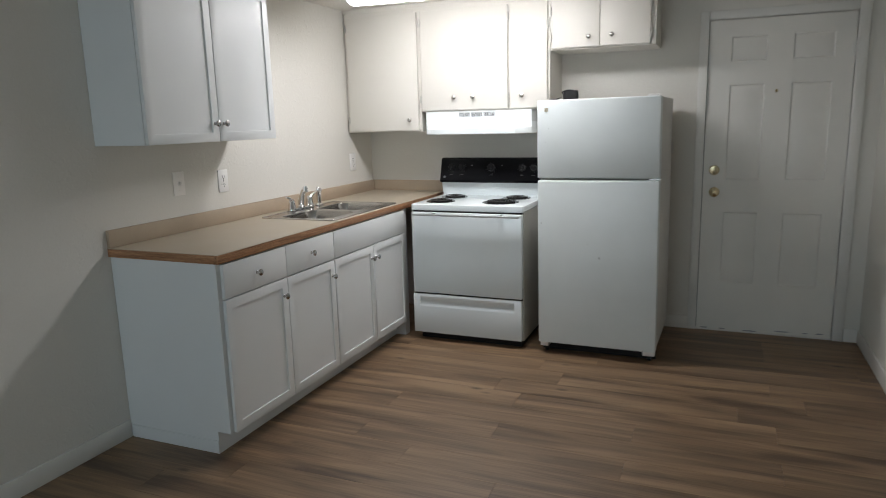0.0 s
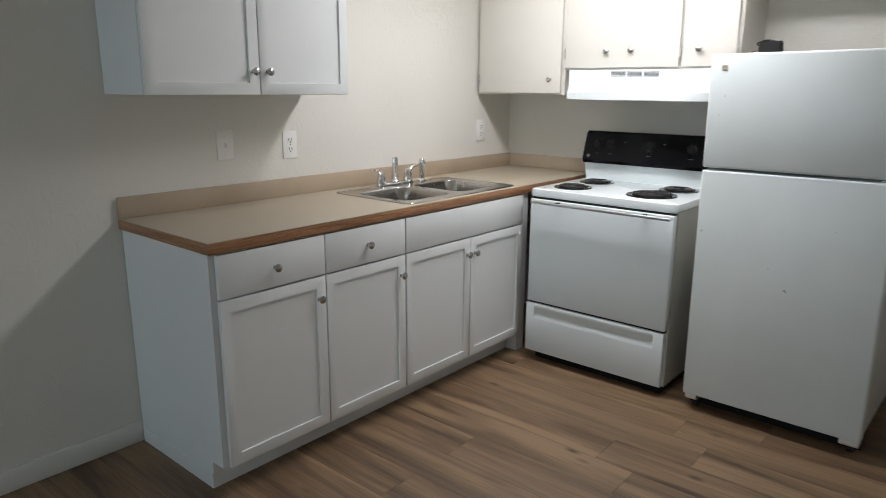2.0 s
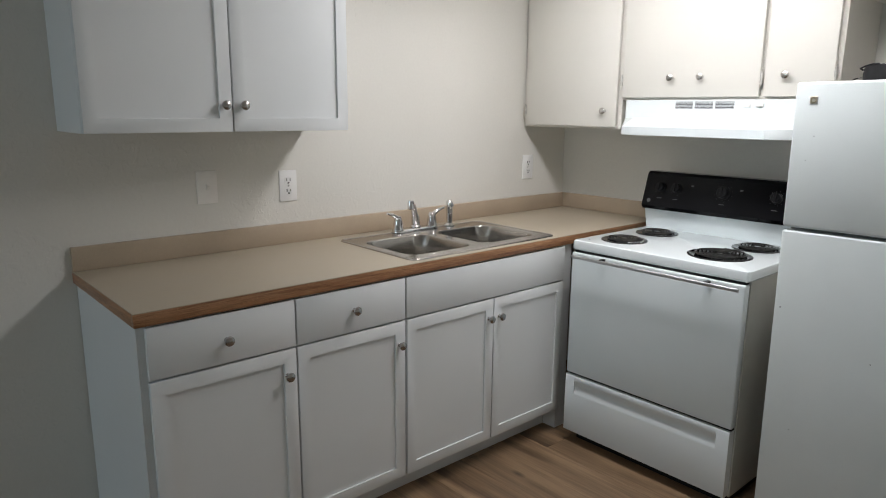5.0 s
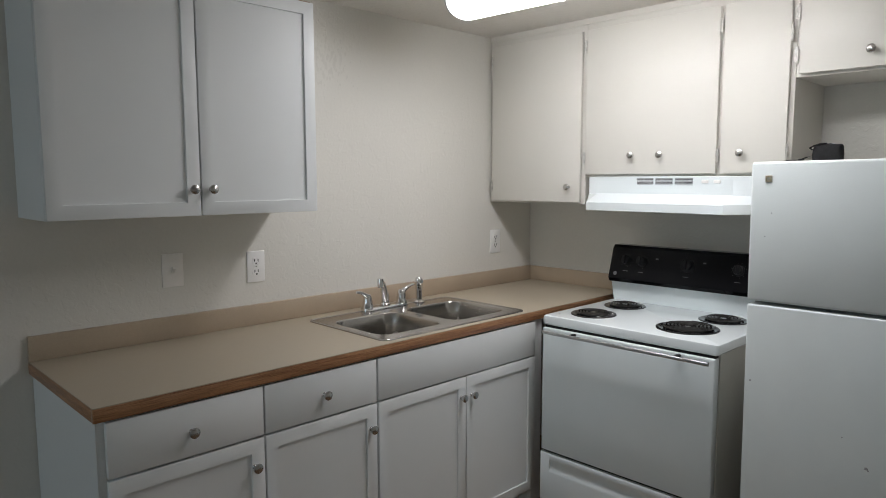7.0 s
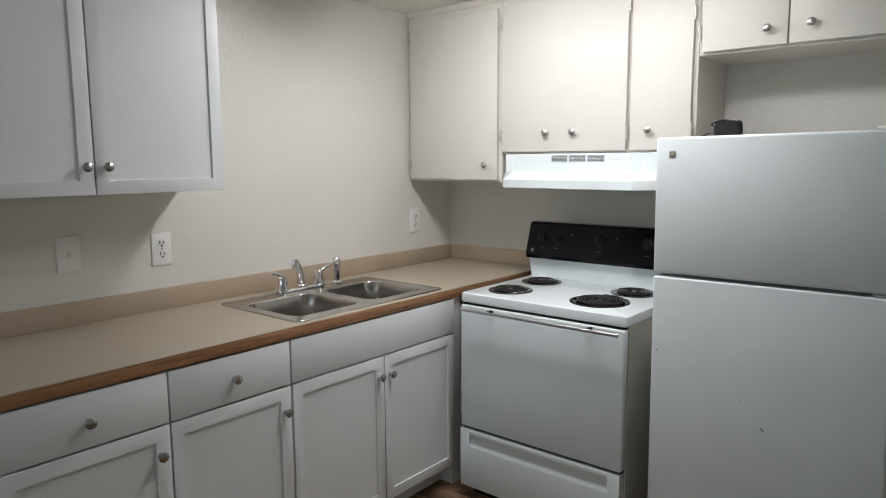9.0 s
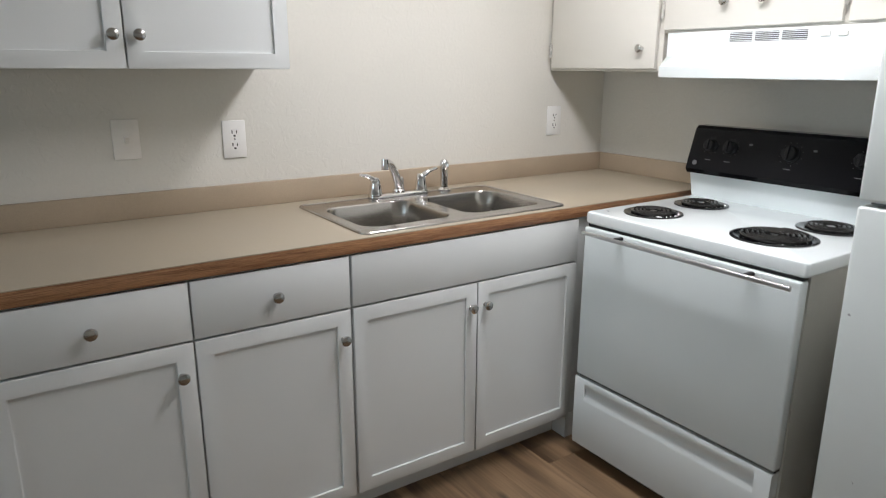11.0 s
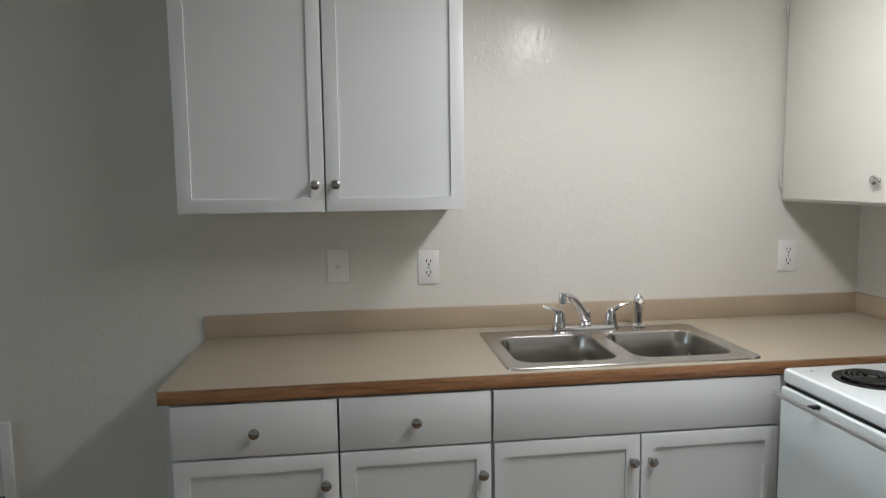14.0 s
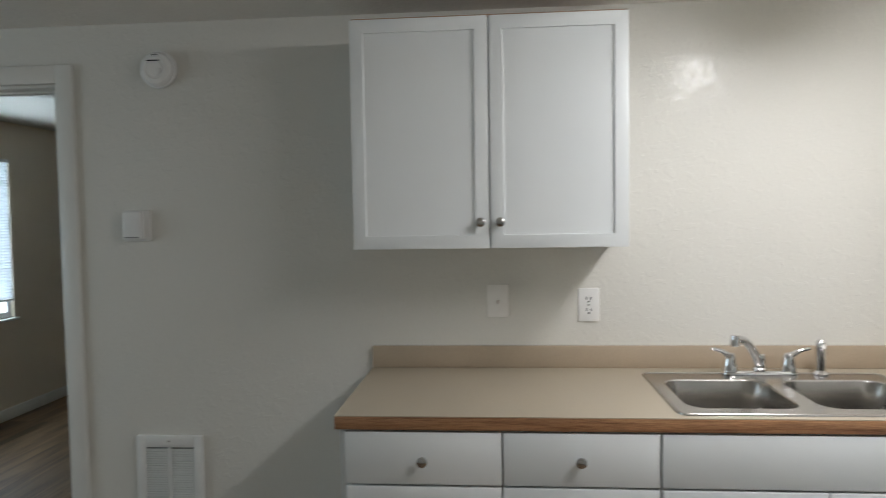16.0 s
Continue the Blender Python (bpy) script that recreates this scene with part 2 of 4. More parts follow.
BLACK = material("black_plastic", (0.009, 0.009, 0.010), 0.35, vary=0.1, scale=30, spec=0.25)
PANEL_BLACK = material("black_panel_glass", (0.005, 0.005, 0.006), 0.14, vary=0.1, scale=10, rough_vary=0.04, spec=0.14)
COIL = material("burner_coil", (0.030, 0.029, 0.028), 0.20, 0.3, vary=0.25, scale=50, bump=0.0003, bump_scale=300)
DRIP = material("black_drip_pan", (0.010, 0.010, 0.011), 0.12, vary=0.2, scale=25, spec=0.6)
GREY_PRINT = material("grey_print", (0.12, 0.12, 0.125), 0.6)
DARK = material("dark_recess", (0.01, 0.01, 0.01), 0.8)
IVORY = material("ivory_plastic", (0.80, 0.775, 0.735), 0.35, vary=0.03, scale=30)
PLATE = material("white_plastic", (0.80, 0.79, 0.77), 0.32, vary=0.02, scale=30)
HEATER = material("heater_enamel", (0.76, 0.755, 0.73), 0.4, vary=0.03, scale=10)
FABRIC = material("black_fabric", (0.008, 0.008, 0.009), 0.9, vary=0.3, scale=60, bump=0.0008, bump_scale=500)
LENS = glowing("lit_lens", (0.975, 0.97, 1.0), LAMP)
LENS_SIDE = glowing("lit_lens_flank", (0.975, 0.97, 1.0), LAMP * 0.45)
GLASS = clear_glass("window_glass")
VINYL = material("white_vinyl", (0.78, 0.78, 0.78), 0.4, vary=0.02, scale=10)
SLAT = material("blind_slat", (0.78, 0.79, 0.80), 0.45, vary=0.02, scale=10)
st = SLAT.node_tree
s_tr = st.nodes.new("ShaderNodeBsdfTranslucent")
s_tr.inputs["Color"].default_value = (0.75, 0.77, 0.80, 1)
s_mix = st.nodes.new("ShaderNodeMixShader")
s_mix.inputs["Fac"].default_value = 0.4
st.links.new(st.nodes["Principled BSDF"].outputs[0], s_mix.inputs[1])
st.links.new(s_tr.outputs[0], s_mix.inputs[2])
st.links.new(s_mix.outputs[0], st.nodes["Material Output"].inputs["Surface"])
GRIME = material("grime", (0.30, 0.31, 0.32), 0.6, vary=0.2, scale=80)
GROUND = material("outside_ground", (0.14, 0.15, 0.09), 0.9, vary=0.3, scale=0.6)


# ---- building blocks ----
def thing(name, m, label, category, group="", kind=""):
    ob = new(name)
    ob.empty_display_size = 0.05
    ob.matrix_world = m
    return tagged(ob, label, category, group, kind)


def mesh_of(name, bm, mat, angle=32):
    me = bpy.data.meshes.new(name)
    bm.normal_update()
    # broad plane faces stay flat where they meet the narrow strips of a rounded edge
    size = [f.calc_area() for f in bm.faces]
    bm.faces.index_update()
    flat = [any(size[g.index] * 10 < size[f.index] for e in f.edges for g in e.link_faces) for f in bm.faces]
    bm.to_mesh(me)
    bm.free()
    for p, keep in zip(me.polygons, flat):
        p.use_smooth = not keep
    me.set_sharp_from_angle(angle=radians(angle))
    me.materials.append(mat)
    return me


def part(name, bm, mat, parent, label="", m=None):
    """One mesh object under a thing or a part; bm may be a mesh shared by like parts."""
    me = mesh_of(name, bm, mat) if isinstance(bm, bmesh.types.BMesh) else bm
    ob = new(name, me)
    ob.parent = parent
    if m is not None:
        ob.matrix_local = m
    return tagged(ob, label)


def solo(name, bm, mat, label, category, kind="", m=None, group=""):
    me = mesh_of(name, bm, mat) if isinstance(bm, bmesh.types.BMesh) else bm
    ob = new(name, me)
    if m is not None:
        ob.matrix_world = m
    return tagged(ob, label, category, group, kind)


def box(bm, x0, x1, y0, y1, z0, z1, bev=0.0, seg=1):
    m = Matrix.Translation(((x0 + x1) / 2, (y0 + y1) / 2, (z0 + z1) / 2)) @ Matrix.Diagonal((abs(x1 - x0), abs(y1 - y0), abs(z1 - z0), 1))
    vs = bmesh.ops.create_cube(bm, size=1.0, matrix=m)["verts"]
    if bev:
        es = list({e for v in vs for e in v.link_edges})
        bmesh.ops.bevel(bm, geom=es, offset=bev, segments=seg, affect="EDGES", profile=0.5)
    return bm


def boxes(*rows, bev=0.0):
    bm = bmesh.new()
    for r in rows:
        box(bm, *r, bev=bev)
    return bm


def lathe(bm, profile, m=Matrix(), n=24):
    """Turns (radius, height) pairs round the local z axis."""
    rings = []
    for r, z in profile:
        if r < 1e-6:
            rings.append([bm.verts.new(m @ Vector((0, 0, z)))])
        else:
            rings.append([bm.verts.new(m @ Vector((r * math.cos(2 * math.pi * i / n), r * math.sin(2 * math.pi * i / n), z))) for i in range(n)])
    for a, b in zip(rings, rings[1:]):
        for i in range(n):
            j = (i + 1) % n
            q = [a[i % len(a)], a[j % len(a)], b[j % len(b)], b[i % len(b)]]
            q = list(dict.fromkeys(q))
            if len(q) > 2:
                bm.faces.new(q)
    return bm


def tube(bm, pts, r, n=10, closed_ends=True):
    """A round bar along a line of points; r is a number or one radius a point."""
    pts = [Vector(p) for p in pts]
    rs = r if isinstance(r, (list, tuple)) else [r] * len(pts)
    rings, up = [], Vector((0, 0, 1))
    side = None
    for i, p in enumerate(pts):
        d = (pts[min(i + 1, len(pts) - 1)] - pts[max(i - 1, 0)]).normalized()
        if side is None:
            side = d.cross(up) if abs(d.dot(up)) < 0.95 else d.cross(Vector((1, 0, 0)))
        side = (side - d * side.dot(d)).normalized()
        w = d.cross(side).normalized()
        rings.append([bm.verts.new(p + rs[i] * (math.cos(2 * math.pi * k / n) * side + math.sin(2 * math.pi * k / n) * w)) for k in range(n)])
    for a, b in zip(rings, rings[1:]):
        for k in range(n):
            bm.faces.new([a[k], a[(k + 1) % n], b[(k + 1) % n], b[k]])
    if closed_ends:
        bm.faces.new(rings[0][::-1])
        bm.faces.new(rings[-1])
    bmesh.ops.recalc_face_normals(bm, faces=bm.faces[:])
    return bm


def prism(bm, outline, x0, x1):
    """A (y, z) outline drawn out along x."""
    a = [bm.verts.new((x0, y, z)) for y, z in outline]
    b = [bm.verts.new((x1, y, z)) for y, z in outline]
    n = len(outline)
    for i in range(n):
        bm.faces.new([a[i], a[(i + 1) % n], b[(i + 1) % n], b[i]])
    bm.faces.new(a[::-1])
    bm.faces.new(b)
    bmesh.ops.recalc_face_normals(bm, faces=bm.faces[:])
    return bm


def rounded(x0, x1, y0, y1, r, n=6):
    pts = []
    for cx, cy, a0 in ((x1 - r, y1 - r, 0), (x0 + r, y1 - r, 90), (x0 + r, y0 + r, 180), (x1 - r, y0 + r, 270)):
        for i in range(n + 1):
            a = radians(a0 + 90 * i / n)
            pts.append((cx + r * math.cos(a), cy + r * math.sin(a)))
    return pts


def loft(bm, loops, cap_first=False, cap_last=True):
    rings = [[bm.verts.new(p) for p in lp] for lp in loops]
    n = len(rings[0])
    for a, b in zip(rings, rings[1:]):
        for i in range(n):
            bm.faces.new([a[i], a[(i + 1) % n], b[(i + 1) % n], b[i]])
    if cap_first:
        bm.faces.new(rings[0][::-1])
    if cap_last:
        bm.faces.new(rings[-1])
    return rings


def slab_door(w, h, t=0.02, inset=0.0, bev=0.0018):
    """A cabinet front: x along its width, z up, its face at y = -t; inset: width of the shaker frame."""
    bm = bmesh.new()
    box(bm, 0, w, -t, 0, 0, h, bev, 2)
    if inset:
        f = max((f for f in bm.faces if f.normal.y < -0.9), key=lambda f: f.calc_area())
        bmesh.ops.inset_individual(bm, faces=[f], thickness=inset, depth=0)
        bmesh.ops.inset_individual(bm, faces=[f], thickness=0.0010, depth=-0.0065)
    return bm


def knob_mesh(name, mat, size=1.0):
    s = size
    bm = lathe(bmesh.new(), [(0, 0), (0.008 * s, 0), (0.0075 * s, 0.002 * s), (0.0055 * s, 0.004 * s), (0.0055 * s, 0.012 * s), (0.009 * s, 0.015 * s),
                             (0.0145 * s, 0.018 * s), (0.0155 * s, 0.021 * s), (0.0145 * s, 0.0245 * s), (0.010 * s, 0.0275 * s), (0, 0.0285 * s)],
               pose(0, 0, 0, 90), 20)
    bmesh.ops.recalc_face_normals(bm, faces=bm.faces[:])
    return mesh_of(name, bm, mat)


KNOB = knob_mesh("knob", NICKEL)
BRIGHT_KNOB = knob_mesh("bright_knob", POLISHED)

# ---- the setting ----
EAST, NORTH, SOUTH, CEIL = 3.40, 2.53, -4.10, 2.222
BED_S, BED_W, BED_N = -3.21, -4.00, 0.60
T = 0.115
DOOR_A, DOOR_B, HEAD = -1.97, -1.215, 2.005        # bedroom doorway along y, and its height
SILL, TOP = 0.76, 1.95

solo("floor_slab", boxes((-4.2, 3.6, -4.3, 2.75, -0.12, -0.012)), SUBFLOOR, "slab below the vinyl plank floor, coloured dark for the shadow in its joints", "floor", "structure")
solo("ceiling", boxes((-T, EAST + T, SOUTH - T, NORTH + T, CEIL, CEIL + 0.1)), CEILING, "off-white lightly textured ceiling", "ceiling", "structure")
solo("ceiling_bedroom", boxes((BED_W - T, -T - 0.001, BED_S - T, BED_N + T, CEIL + 0.012, CEIL + 0.11)), CEILING, "off-white bedroom ceiling", "ceiling", "structure")
solo("wall_west", boxes((-T, 0, DOOR_B, NORTH, 0, CEIL), (-T, 0, SOUTH, DOOR_A, 0, CEIL), (-T, 0, DOOR_A, DOOR_B, HEAD, CEIL)),
     PAINT, "cream knockdown-textured wall behind the sink counter", "wall", "structure")
X0, X1, ZD = 2.437, 3.25, 2.011
solo("wall_north", boxes((-T, X0, NORTH, NORTH + T, 0, CEIL), (X1, EAST + T, NORTH, NORTH + T, 0, CEIL), (X0, X1, NORTH, NORTH + T, ZD, CEIL)),
     PAINT, "cream textured wall behind the range and fridge", "wall", "structure")
solo("wall_east", boxes((EAST, EAST + T, SOUTH, NORTH, 0, CEIL)), PAINT, "cream textured side wall", "wall", "structure")
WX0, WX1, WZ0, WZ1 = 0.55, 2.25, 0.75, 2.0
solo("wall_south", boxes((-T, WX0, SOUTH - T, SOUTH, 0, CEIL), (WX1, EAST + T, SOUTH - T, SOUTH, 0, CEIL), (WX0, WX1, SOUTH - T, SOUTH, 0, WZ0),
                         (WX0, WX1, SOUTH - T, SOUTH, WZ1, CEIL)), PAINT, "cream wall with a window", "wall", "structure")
BX0, BX1, BZ0, BZ1 = -2.31, -1.05, 0.76, 1.95
solo("wall_bedroom_south", boxes((BED_W, BX0, BED_S - T, BED_S, 0, CEIL + 0.01), (BX1, -T, BED_S - T, BED_S, 0, CEIL + 0.01),
                                 (BX0, BX1, BED_S - T, BED_S, 0, BZ0), (BX0, BX1, BED_S - T, BED_S, BZ1, CEIL + 0.01)), BED_PAINT, "tan bedroom wall with a window", "wall", "structure")
solo("wall_bedroom_west", boxes((BED_W - T, BED_W, BED_S - T, BED_N + T, 0, CEIL + 0.01)), BED_PAINT, "tan bedroom wall", "wall", "structure")
solo("wall_bedroom_north", boxes((BED_W, -T, BED_N, BED_N + T, 0, CEIL + 0.01)), BED_PAINT, "tan bedroom wall", "wall", "structure")
solo("wall_bedroom_east", boxes((-T - 0.004, -T, DOOR_B + 0.075, BED_N, 0, CEIL + 0.01), (-T - 0.004, -T, BED_S, DOOR_A - 0.075, 0, CEIL + 0.01)),
     BED_PAINT, "tan bedroom face of the kitchen wall", "wall", "structure")
solo("ground", boxes((-60, 60, -80, 80, -0.6, -0.45)), GROUND, "grass and earth outside", "ground", "structure")


def base_run(name, x0, x1, y0, y1):
    """Baseboard with an eased top edge."""
    bm = bmesh.new()
    box(bm, x0, x1, y0, y1, 0, 0.086, 0.003, 2)
    solo(name, bm, TRIM, "white painted wooden baseboard along the wall", "baseboard", "structure")


base_run("baseboard_west", 0.0, 0.013, DOOR_B + 0.07, -0.004)
base_run("baseboard_west_2", 0.0, 0.013, SOUTH, DOOR_A - 0.07)
base_run("baseboard_north", 0.66, 2.383, NORTH - 0.013, NORTH)
base_run("baseboard_north_2", 3.312, EAST, NORTH - 0.013, NORTH)
base_run("baseboard_east", EAST - 0.013, EAST, SOUTH, NORTH - 0.014)
base_run("baseboard_south", 0.014, EAST - 0.014, SOUTH, SOUTH + 0.013)
base_run("baseboard_bedroom", BED_W, -T - 0.02, BED_S, BED_S + 0.013)


def casing(name, rows, label):
    bm = bmesh.new()
    for r in rows:
        box(bm, *r, 0.004, 2)
    solo(name, bm, TRIM, label, "trim", "structure")


casing("trim_bedroom_door", [(0, 0.016, DOOR_B, DOOR_B + 0.066, 0, HEAD + 0.07), (0, 0.016, DOOR_A - 0.066, DOOR_A, 0, HEAD + 0.07),
                             (0, 0.016, DOOR_A, DOOR_B, HEAD, HEAD + 0.07)], "white painted casing round the bedroom doorway")
casing("trim_bedroom_door_inside", [(-T - 0.016, -T, DOOR_B, DOOR_B + 0.066, 0, HEAD + 0.07), (-T - 0.016, -T, DOOR_A - 0.066, DOOR_A, 0, HEAD + 0.07),
                                    (-T - 0.016, -T, DOOR_A, DOOR_B, HEAD, HEAD + 0.07)], "white painted casing inside the bedroom")
casing("trim_bedroom_jamb", [(-T - 0.002, 0.002, DOOR_B - 0.014, DOOR_B + 0.001, 0, HEAD), (-T - 0.002, 0.002, DOOR_A - 0.001, DOOR_A + 0.014, 0, HEAD),
                             (-T - 0.002, 0.002, DOOR_A + 0.014, DOOR_B - 0.014, HEAD - 0.014, HEAD),
                             (-0.075, -0.04, DOOR_B - 0.025, DOOR_B - 0.014, 0, HEAD - 0.014), (-0.075, -0.04, DOOR_A + 0.014, DOOR_B - 0.025, HEAD - 0.026, HEAD - 0.014)],
       "white painted jamb and stop of the bedroom doorway")
casing("trim_entry_door", [(2.385, 2.438, NORTH - 0.016, NORTH, 0, 2.064), (3.249, 3.309, NORTH - 0.016, NORTH, 0, 2.064),
                           (2.438, 3.249, NORTH - 0.016, NORTH, 2.013, 2.064)], "white painted casing round the entry door")


# ---- entry door ----
def entry_door():
    w, h = X1 - X0 - 0.008, 2.0
    d = thing("door_1", pose(X0 + 0.004, NORTH + 0.004, 0.008), "closed off-white six-panel entry door with brass locks, scuffed at the bottom", "door", kind="structure")
    xs = [0, 0.132, 0.334, 0.480, 0.700, w]
    zs = [0, 0.325, 0.798, 1.010, 1.606, 1.746, 1.896, h]
    bm = bmesh.new()
    box(bm, 0, w, 0.014, 0.044, 0, h)
    grid = [[bm.verts.new((x, 0, z)) for z in zs] for x in xs]
    cells = []
    for i in range(len(xs) - 1):
        for j in range(len(zs) - 1):
            f = bm.faces.new([grid[i][j], grid[i + 1][j], grid[i + 1][j + 1], grid[i][j + 1]])
            if i in (1, 3) and j in (1, 3, 5):
                cells.append(f)
    bm.normal_update()
    for f in cells:
        bmesh.ops.inset_individual(bm, faces=[f], thickness=0.010, depth=-0.007)
        bmesh.ops.inset_individual(bm, faces=[f], thickness=0.012, depth=0)
        bmesh.ops.inset_individual(bm, faces=[f], thickness=0.022, depth=0.005)
    leaf = part("leaf", bm, DOOR_PAINT, d)
    rose = [(0, 0), (0.032, 0), (0.033, 0.004), (0.027, 0.010), (0.014, 0.012)]
    ball = rose + [(0.012, 0.030), (0.018, 0.036), (0.027, 0.046), (0.0285, 0.056), (0.024, 0.066), (0.014, 0.071), (0, 0.072)]
    part("door_knob", lathe(bmesh.new(), ball, pose(0.072, 0, 0.928, 90)), BRASS, leaf, "polished brass door knob")
    dead = lathe(bmesh.new(), rose[:4] + [(0.026, 0.014), (0, 0.015)], pose(0.066, 0, 1.07, 90))
    box(dead, 0.062, 0.070, -0.034, -0.013, 1.052, 1.088, 0.002, 2)
    part("deadbolt", dead, BRASS, leaf, "polished brass deadbolt with a thumb turn")
    part("peephole", lathe(bmesh.new(), [(0, 0), (0.009, 0), (0.009, 0.003), (0.006, 0.005), (0, 0.004)], pose(0.40, 0, 1.56, 90), 16), BRASS, leaf, "small brass peephole")
    for z in (0.265, 1.03, 1.79):
        bm = tube(bmesh.new(), [(w + 0.004, -0.006, z - 0.045), (w + 0.004, -0.006, z + 0.045)], 0.006, 10)
        box(bm, w - 0.022, w + 0.004, -0.003, 0.0, z - 0.044, z + 0.044)
        part("hinge", bm, TRIM, leaf, "painted-over butt hinge")
    rnd = random.Random(4)
    for x in (0.05, 0.16, 0.33, 0.52, 0.66, 0.74):
        bm = bmesh.new()
        wd, z0 = rnd.uniform(0.02, 0.06), rnd.uniform(0.004, 0.03)
        pts = [(x + wd * math.cos(a) * rnd.uniform(0.6, 1), -0.0012, z0 + 0.004 * math.sin(a)) for a in [k * math.pi / 5 for k in range(10)]]
        bm.faces.new([bm.verts.new(p) for p in pts])
        part("scuff", bm, GRIME, leaf, "grey scuff mark")
    sill = boxes((X0, X1, NORTH + 0.0, NORTH + T, -0.004, 0.006))
    solo("threshold", sill, TRIM, "white painted threshold below the entry door", "threshold", "structure")
    # unseen board, added to keep the opening behind the leaf closed and dark
    solo("entry_door_backing", boxes((X0, X1, NORTH + 0.06, NORTH + 0.1, 0, ZD)), DARK, "unseen dark board added to close the opening behind the entry door", "door", "structure")


entry_door()


# ---- windows ----
def window(name, m, w, h, label, category="window"):
    """Two-light sliding window; x along its width, its face at y = 0, the wall behind it at negative y."""
    o = thing(name, m, label, category, kind="structure")
    f, d = 0.045, 0.07
    bm = bmesh.new()
    for r in ((0, f, -d, -0.01, 0, h), (w - f, w, -d, -0.01, 0, h), (f, w - f, -d, -0.01, 0, f), (f, w - f, -d, -0.01, h - f, h),
              (w / 2 - 0.03, w / 2 + 0.03, -d + 0.004, -0.014, f, h - f)):
        box(bm, *r, 0.003)
    part("window_frame", bm, VINYL, o)
    for a, b in ((f, w / 2 - 0.03), (w / 2 + 0.03, w - f)):
        p = part("pane", boxes((a, b, -0.045, -0.041, f, h - f)), GLASS, o)
        p.visible_shadow = False
    bm = bmesh.new()
    box(bm, -0.03, w + 0.03, -0.012, 0.035, -0.022, -0.001, 0.004, 2)
    part("window_sill", bm, TRIM, o)
    return o


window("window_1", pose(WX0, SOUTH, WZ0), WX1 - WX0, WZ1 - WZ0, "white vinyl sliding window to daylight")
window("window_2", pose(BX0, BED_S, BZ0), BX1 - BX0, BZ1 - BZ0, "white vinyl bedroom window behind lowered blinds")
bm = bmesh.new()
for r in ((BX0 - 0.055, BX0, BED_S, BED_S + 0.014, BZ0 - 0.08, BZ1 + 0.055), (BX1, BX1 + 0.055, BED_S, BED_S + 0.014, BZ0 - 0.08, BZ1 + 0.055),
          (BX0, BX1, BED_S, BED_S + 0.014, BZ1, BZ1 + 0.055), (BX0, BX1, BED_S, BED_S + 0.014, BZ0 - 0.08, BZ0 - 0.024)):
    box(bm, *r, 0.003)
solo("trim_bedroom_window", bm, BED_PAINT, "tan painted casing round the bedroom window", "trim", "structure")
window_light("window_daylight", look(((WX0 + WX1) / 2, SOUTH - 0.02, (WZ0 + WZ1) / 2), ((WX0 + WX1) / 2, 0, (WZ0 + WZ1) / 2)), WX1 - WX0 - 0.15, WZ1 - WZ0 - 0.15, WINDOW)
window_light("bedroom_daylight", look(((BX0 + BX1) / 2, BED_S - 0.10, (BZ0 + BZ1) / 2), ((BX0 + BX1) / 2, 0, (BZ0 + BZ1) / 2)), BX1 - BX0 - 0.1, BZ1 - BZ0 - 0.1, BEDROOM)


def mini_blind():
    b = thing("window_blind", pose(BX0 + 0.012, BED_S + 0.006, BZ0), "white slatted mini blind lowered over the bedroom window", "blind")
    w, h = BX1 - BX0 - 0.024, BZ1 - BZ0
    part("headrail", box(bmesh.new(), 0, w, -0.004, 0.026, h - 0.03, h - 0.002, 0.002), VINYL, b)
    part("bottom_rail", box(bmesh.new(), 0, w, 0.0, 0.022, 0.13, 0.145, 0.003), VINYL, b)
    bm = bmesh.new()
    ys = [(-0.0125, -0.005), (-0.006, -0.0005), (0.0, 0.0012), (0.006, 0.0), (0.0125, -0.004)]
    prism(bm, ys + [(y, z - 0.0006) for y, z in reversed(ys)], 0.0, w)
    slat = mesh_of("slat", bm, SLAT)
    n = 48
    for i in range(n):
        part("slat", slat, VINYL, b, m=pose(0, 0.012, 0.16 + i * (h - 0.2) / (n - 1), 58))
    for x in (0.12, w - 0.12):
        part("ladder_cord", tube(bmesh.new(), [(x, 0.027, 0.14), (x, 0.027, h - 0.02)], 0.0012, 6), VINYL, b)


mini_blind()


# ---- ceiling lamp ----
def ceiling_light():
    L, W = 1.22, 0.200
    o = thing("ceiling_light", pose(0.512, 1.442, CEIL, 0, 0, 3), "lit white fluorescent wraparound ceiling fixture over the kitchen", "ceiling lamp")
    bm = bmesh.new()
    box(bm, -0.010, L + 0.010, -W / 2 + 0.006, W / 2 - 0.006, -0.030, 0.0, 0.003)
    part("base_pan", bm, ENAMEL, o, "white enamelled metal pan")
    prof = [(-math.cos(math.pi * i / 20) * W / 2, -0.031 - 0.078 * math.sin(math.pi * i / 20) ** 0.6) for i in range(21)]

    lens = part("diffuser", prism(bmesh.new(), prof, 0.0, L), LENS, o, "glowing white acrylic lens with dimmer ribbed flanks")
    lens.data.materials.append(LENS_SIDE)
    lens.data.materials.append(PLATE)
    for p in lens.data.polygons:
        p.material_index = 2 if p.normal.z > 0.5 or abs(p.normal.x) > 0.5 else (1 if p.normal.z > -0.6 else 0)
    for x in (-0.011, L + 0.001):
        part("end_cap", prism(bmesh.new(), [(y * 0.995, z) for y, z in prof], x, x + 0.010), PLATE, o, "white plastic end cap")


ceiling_light()


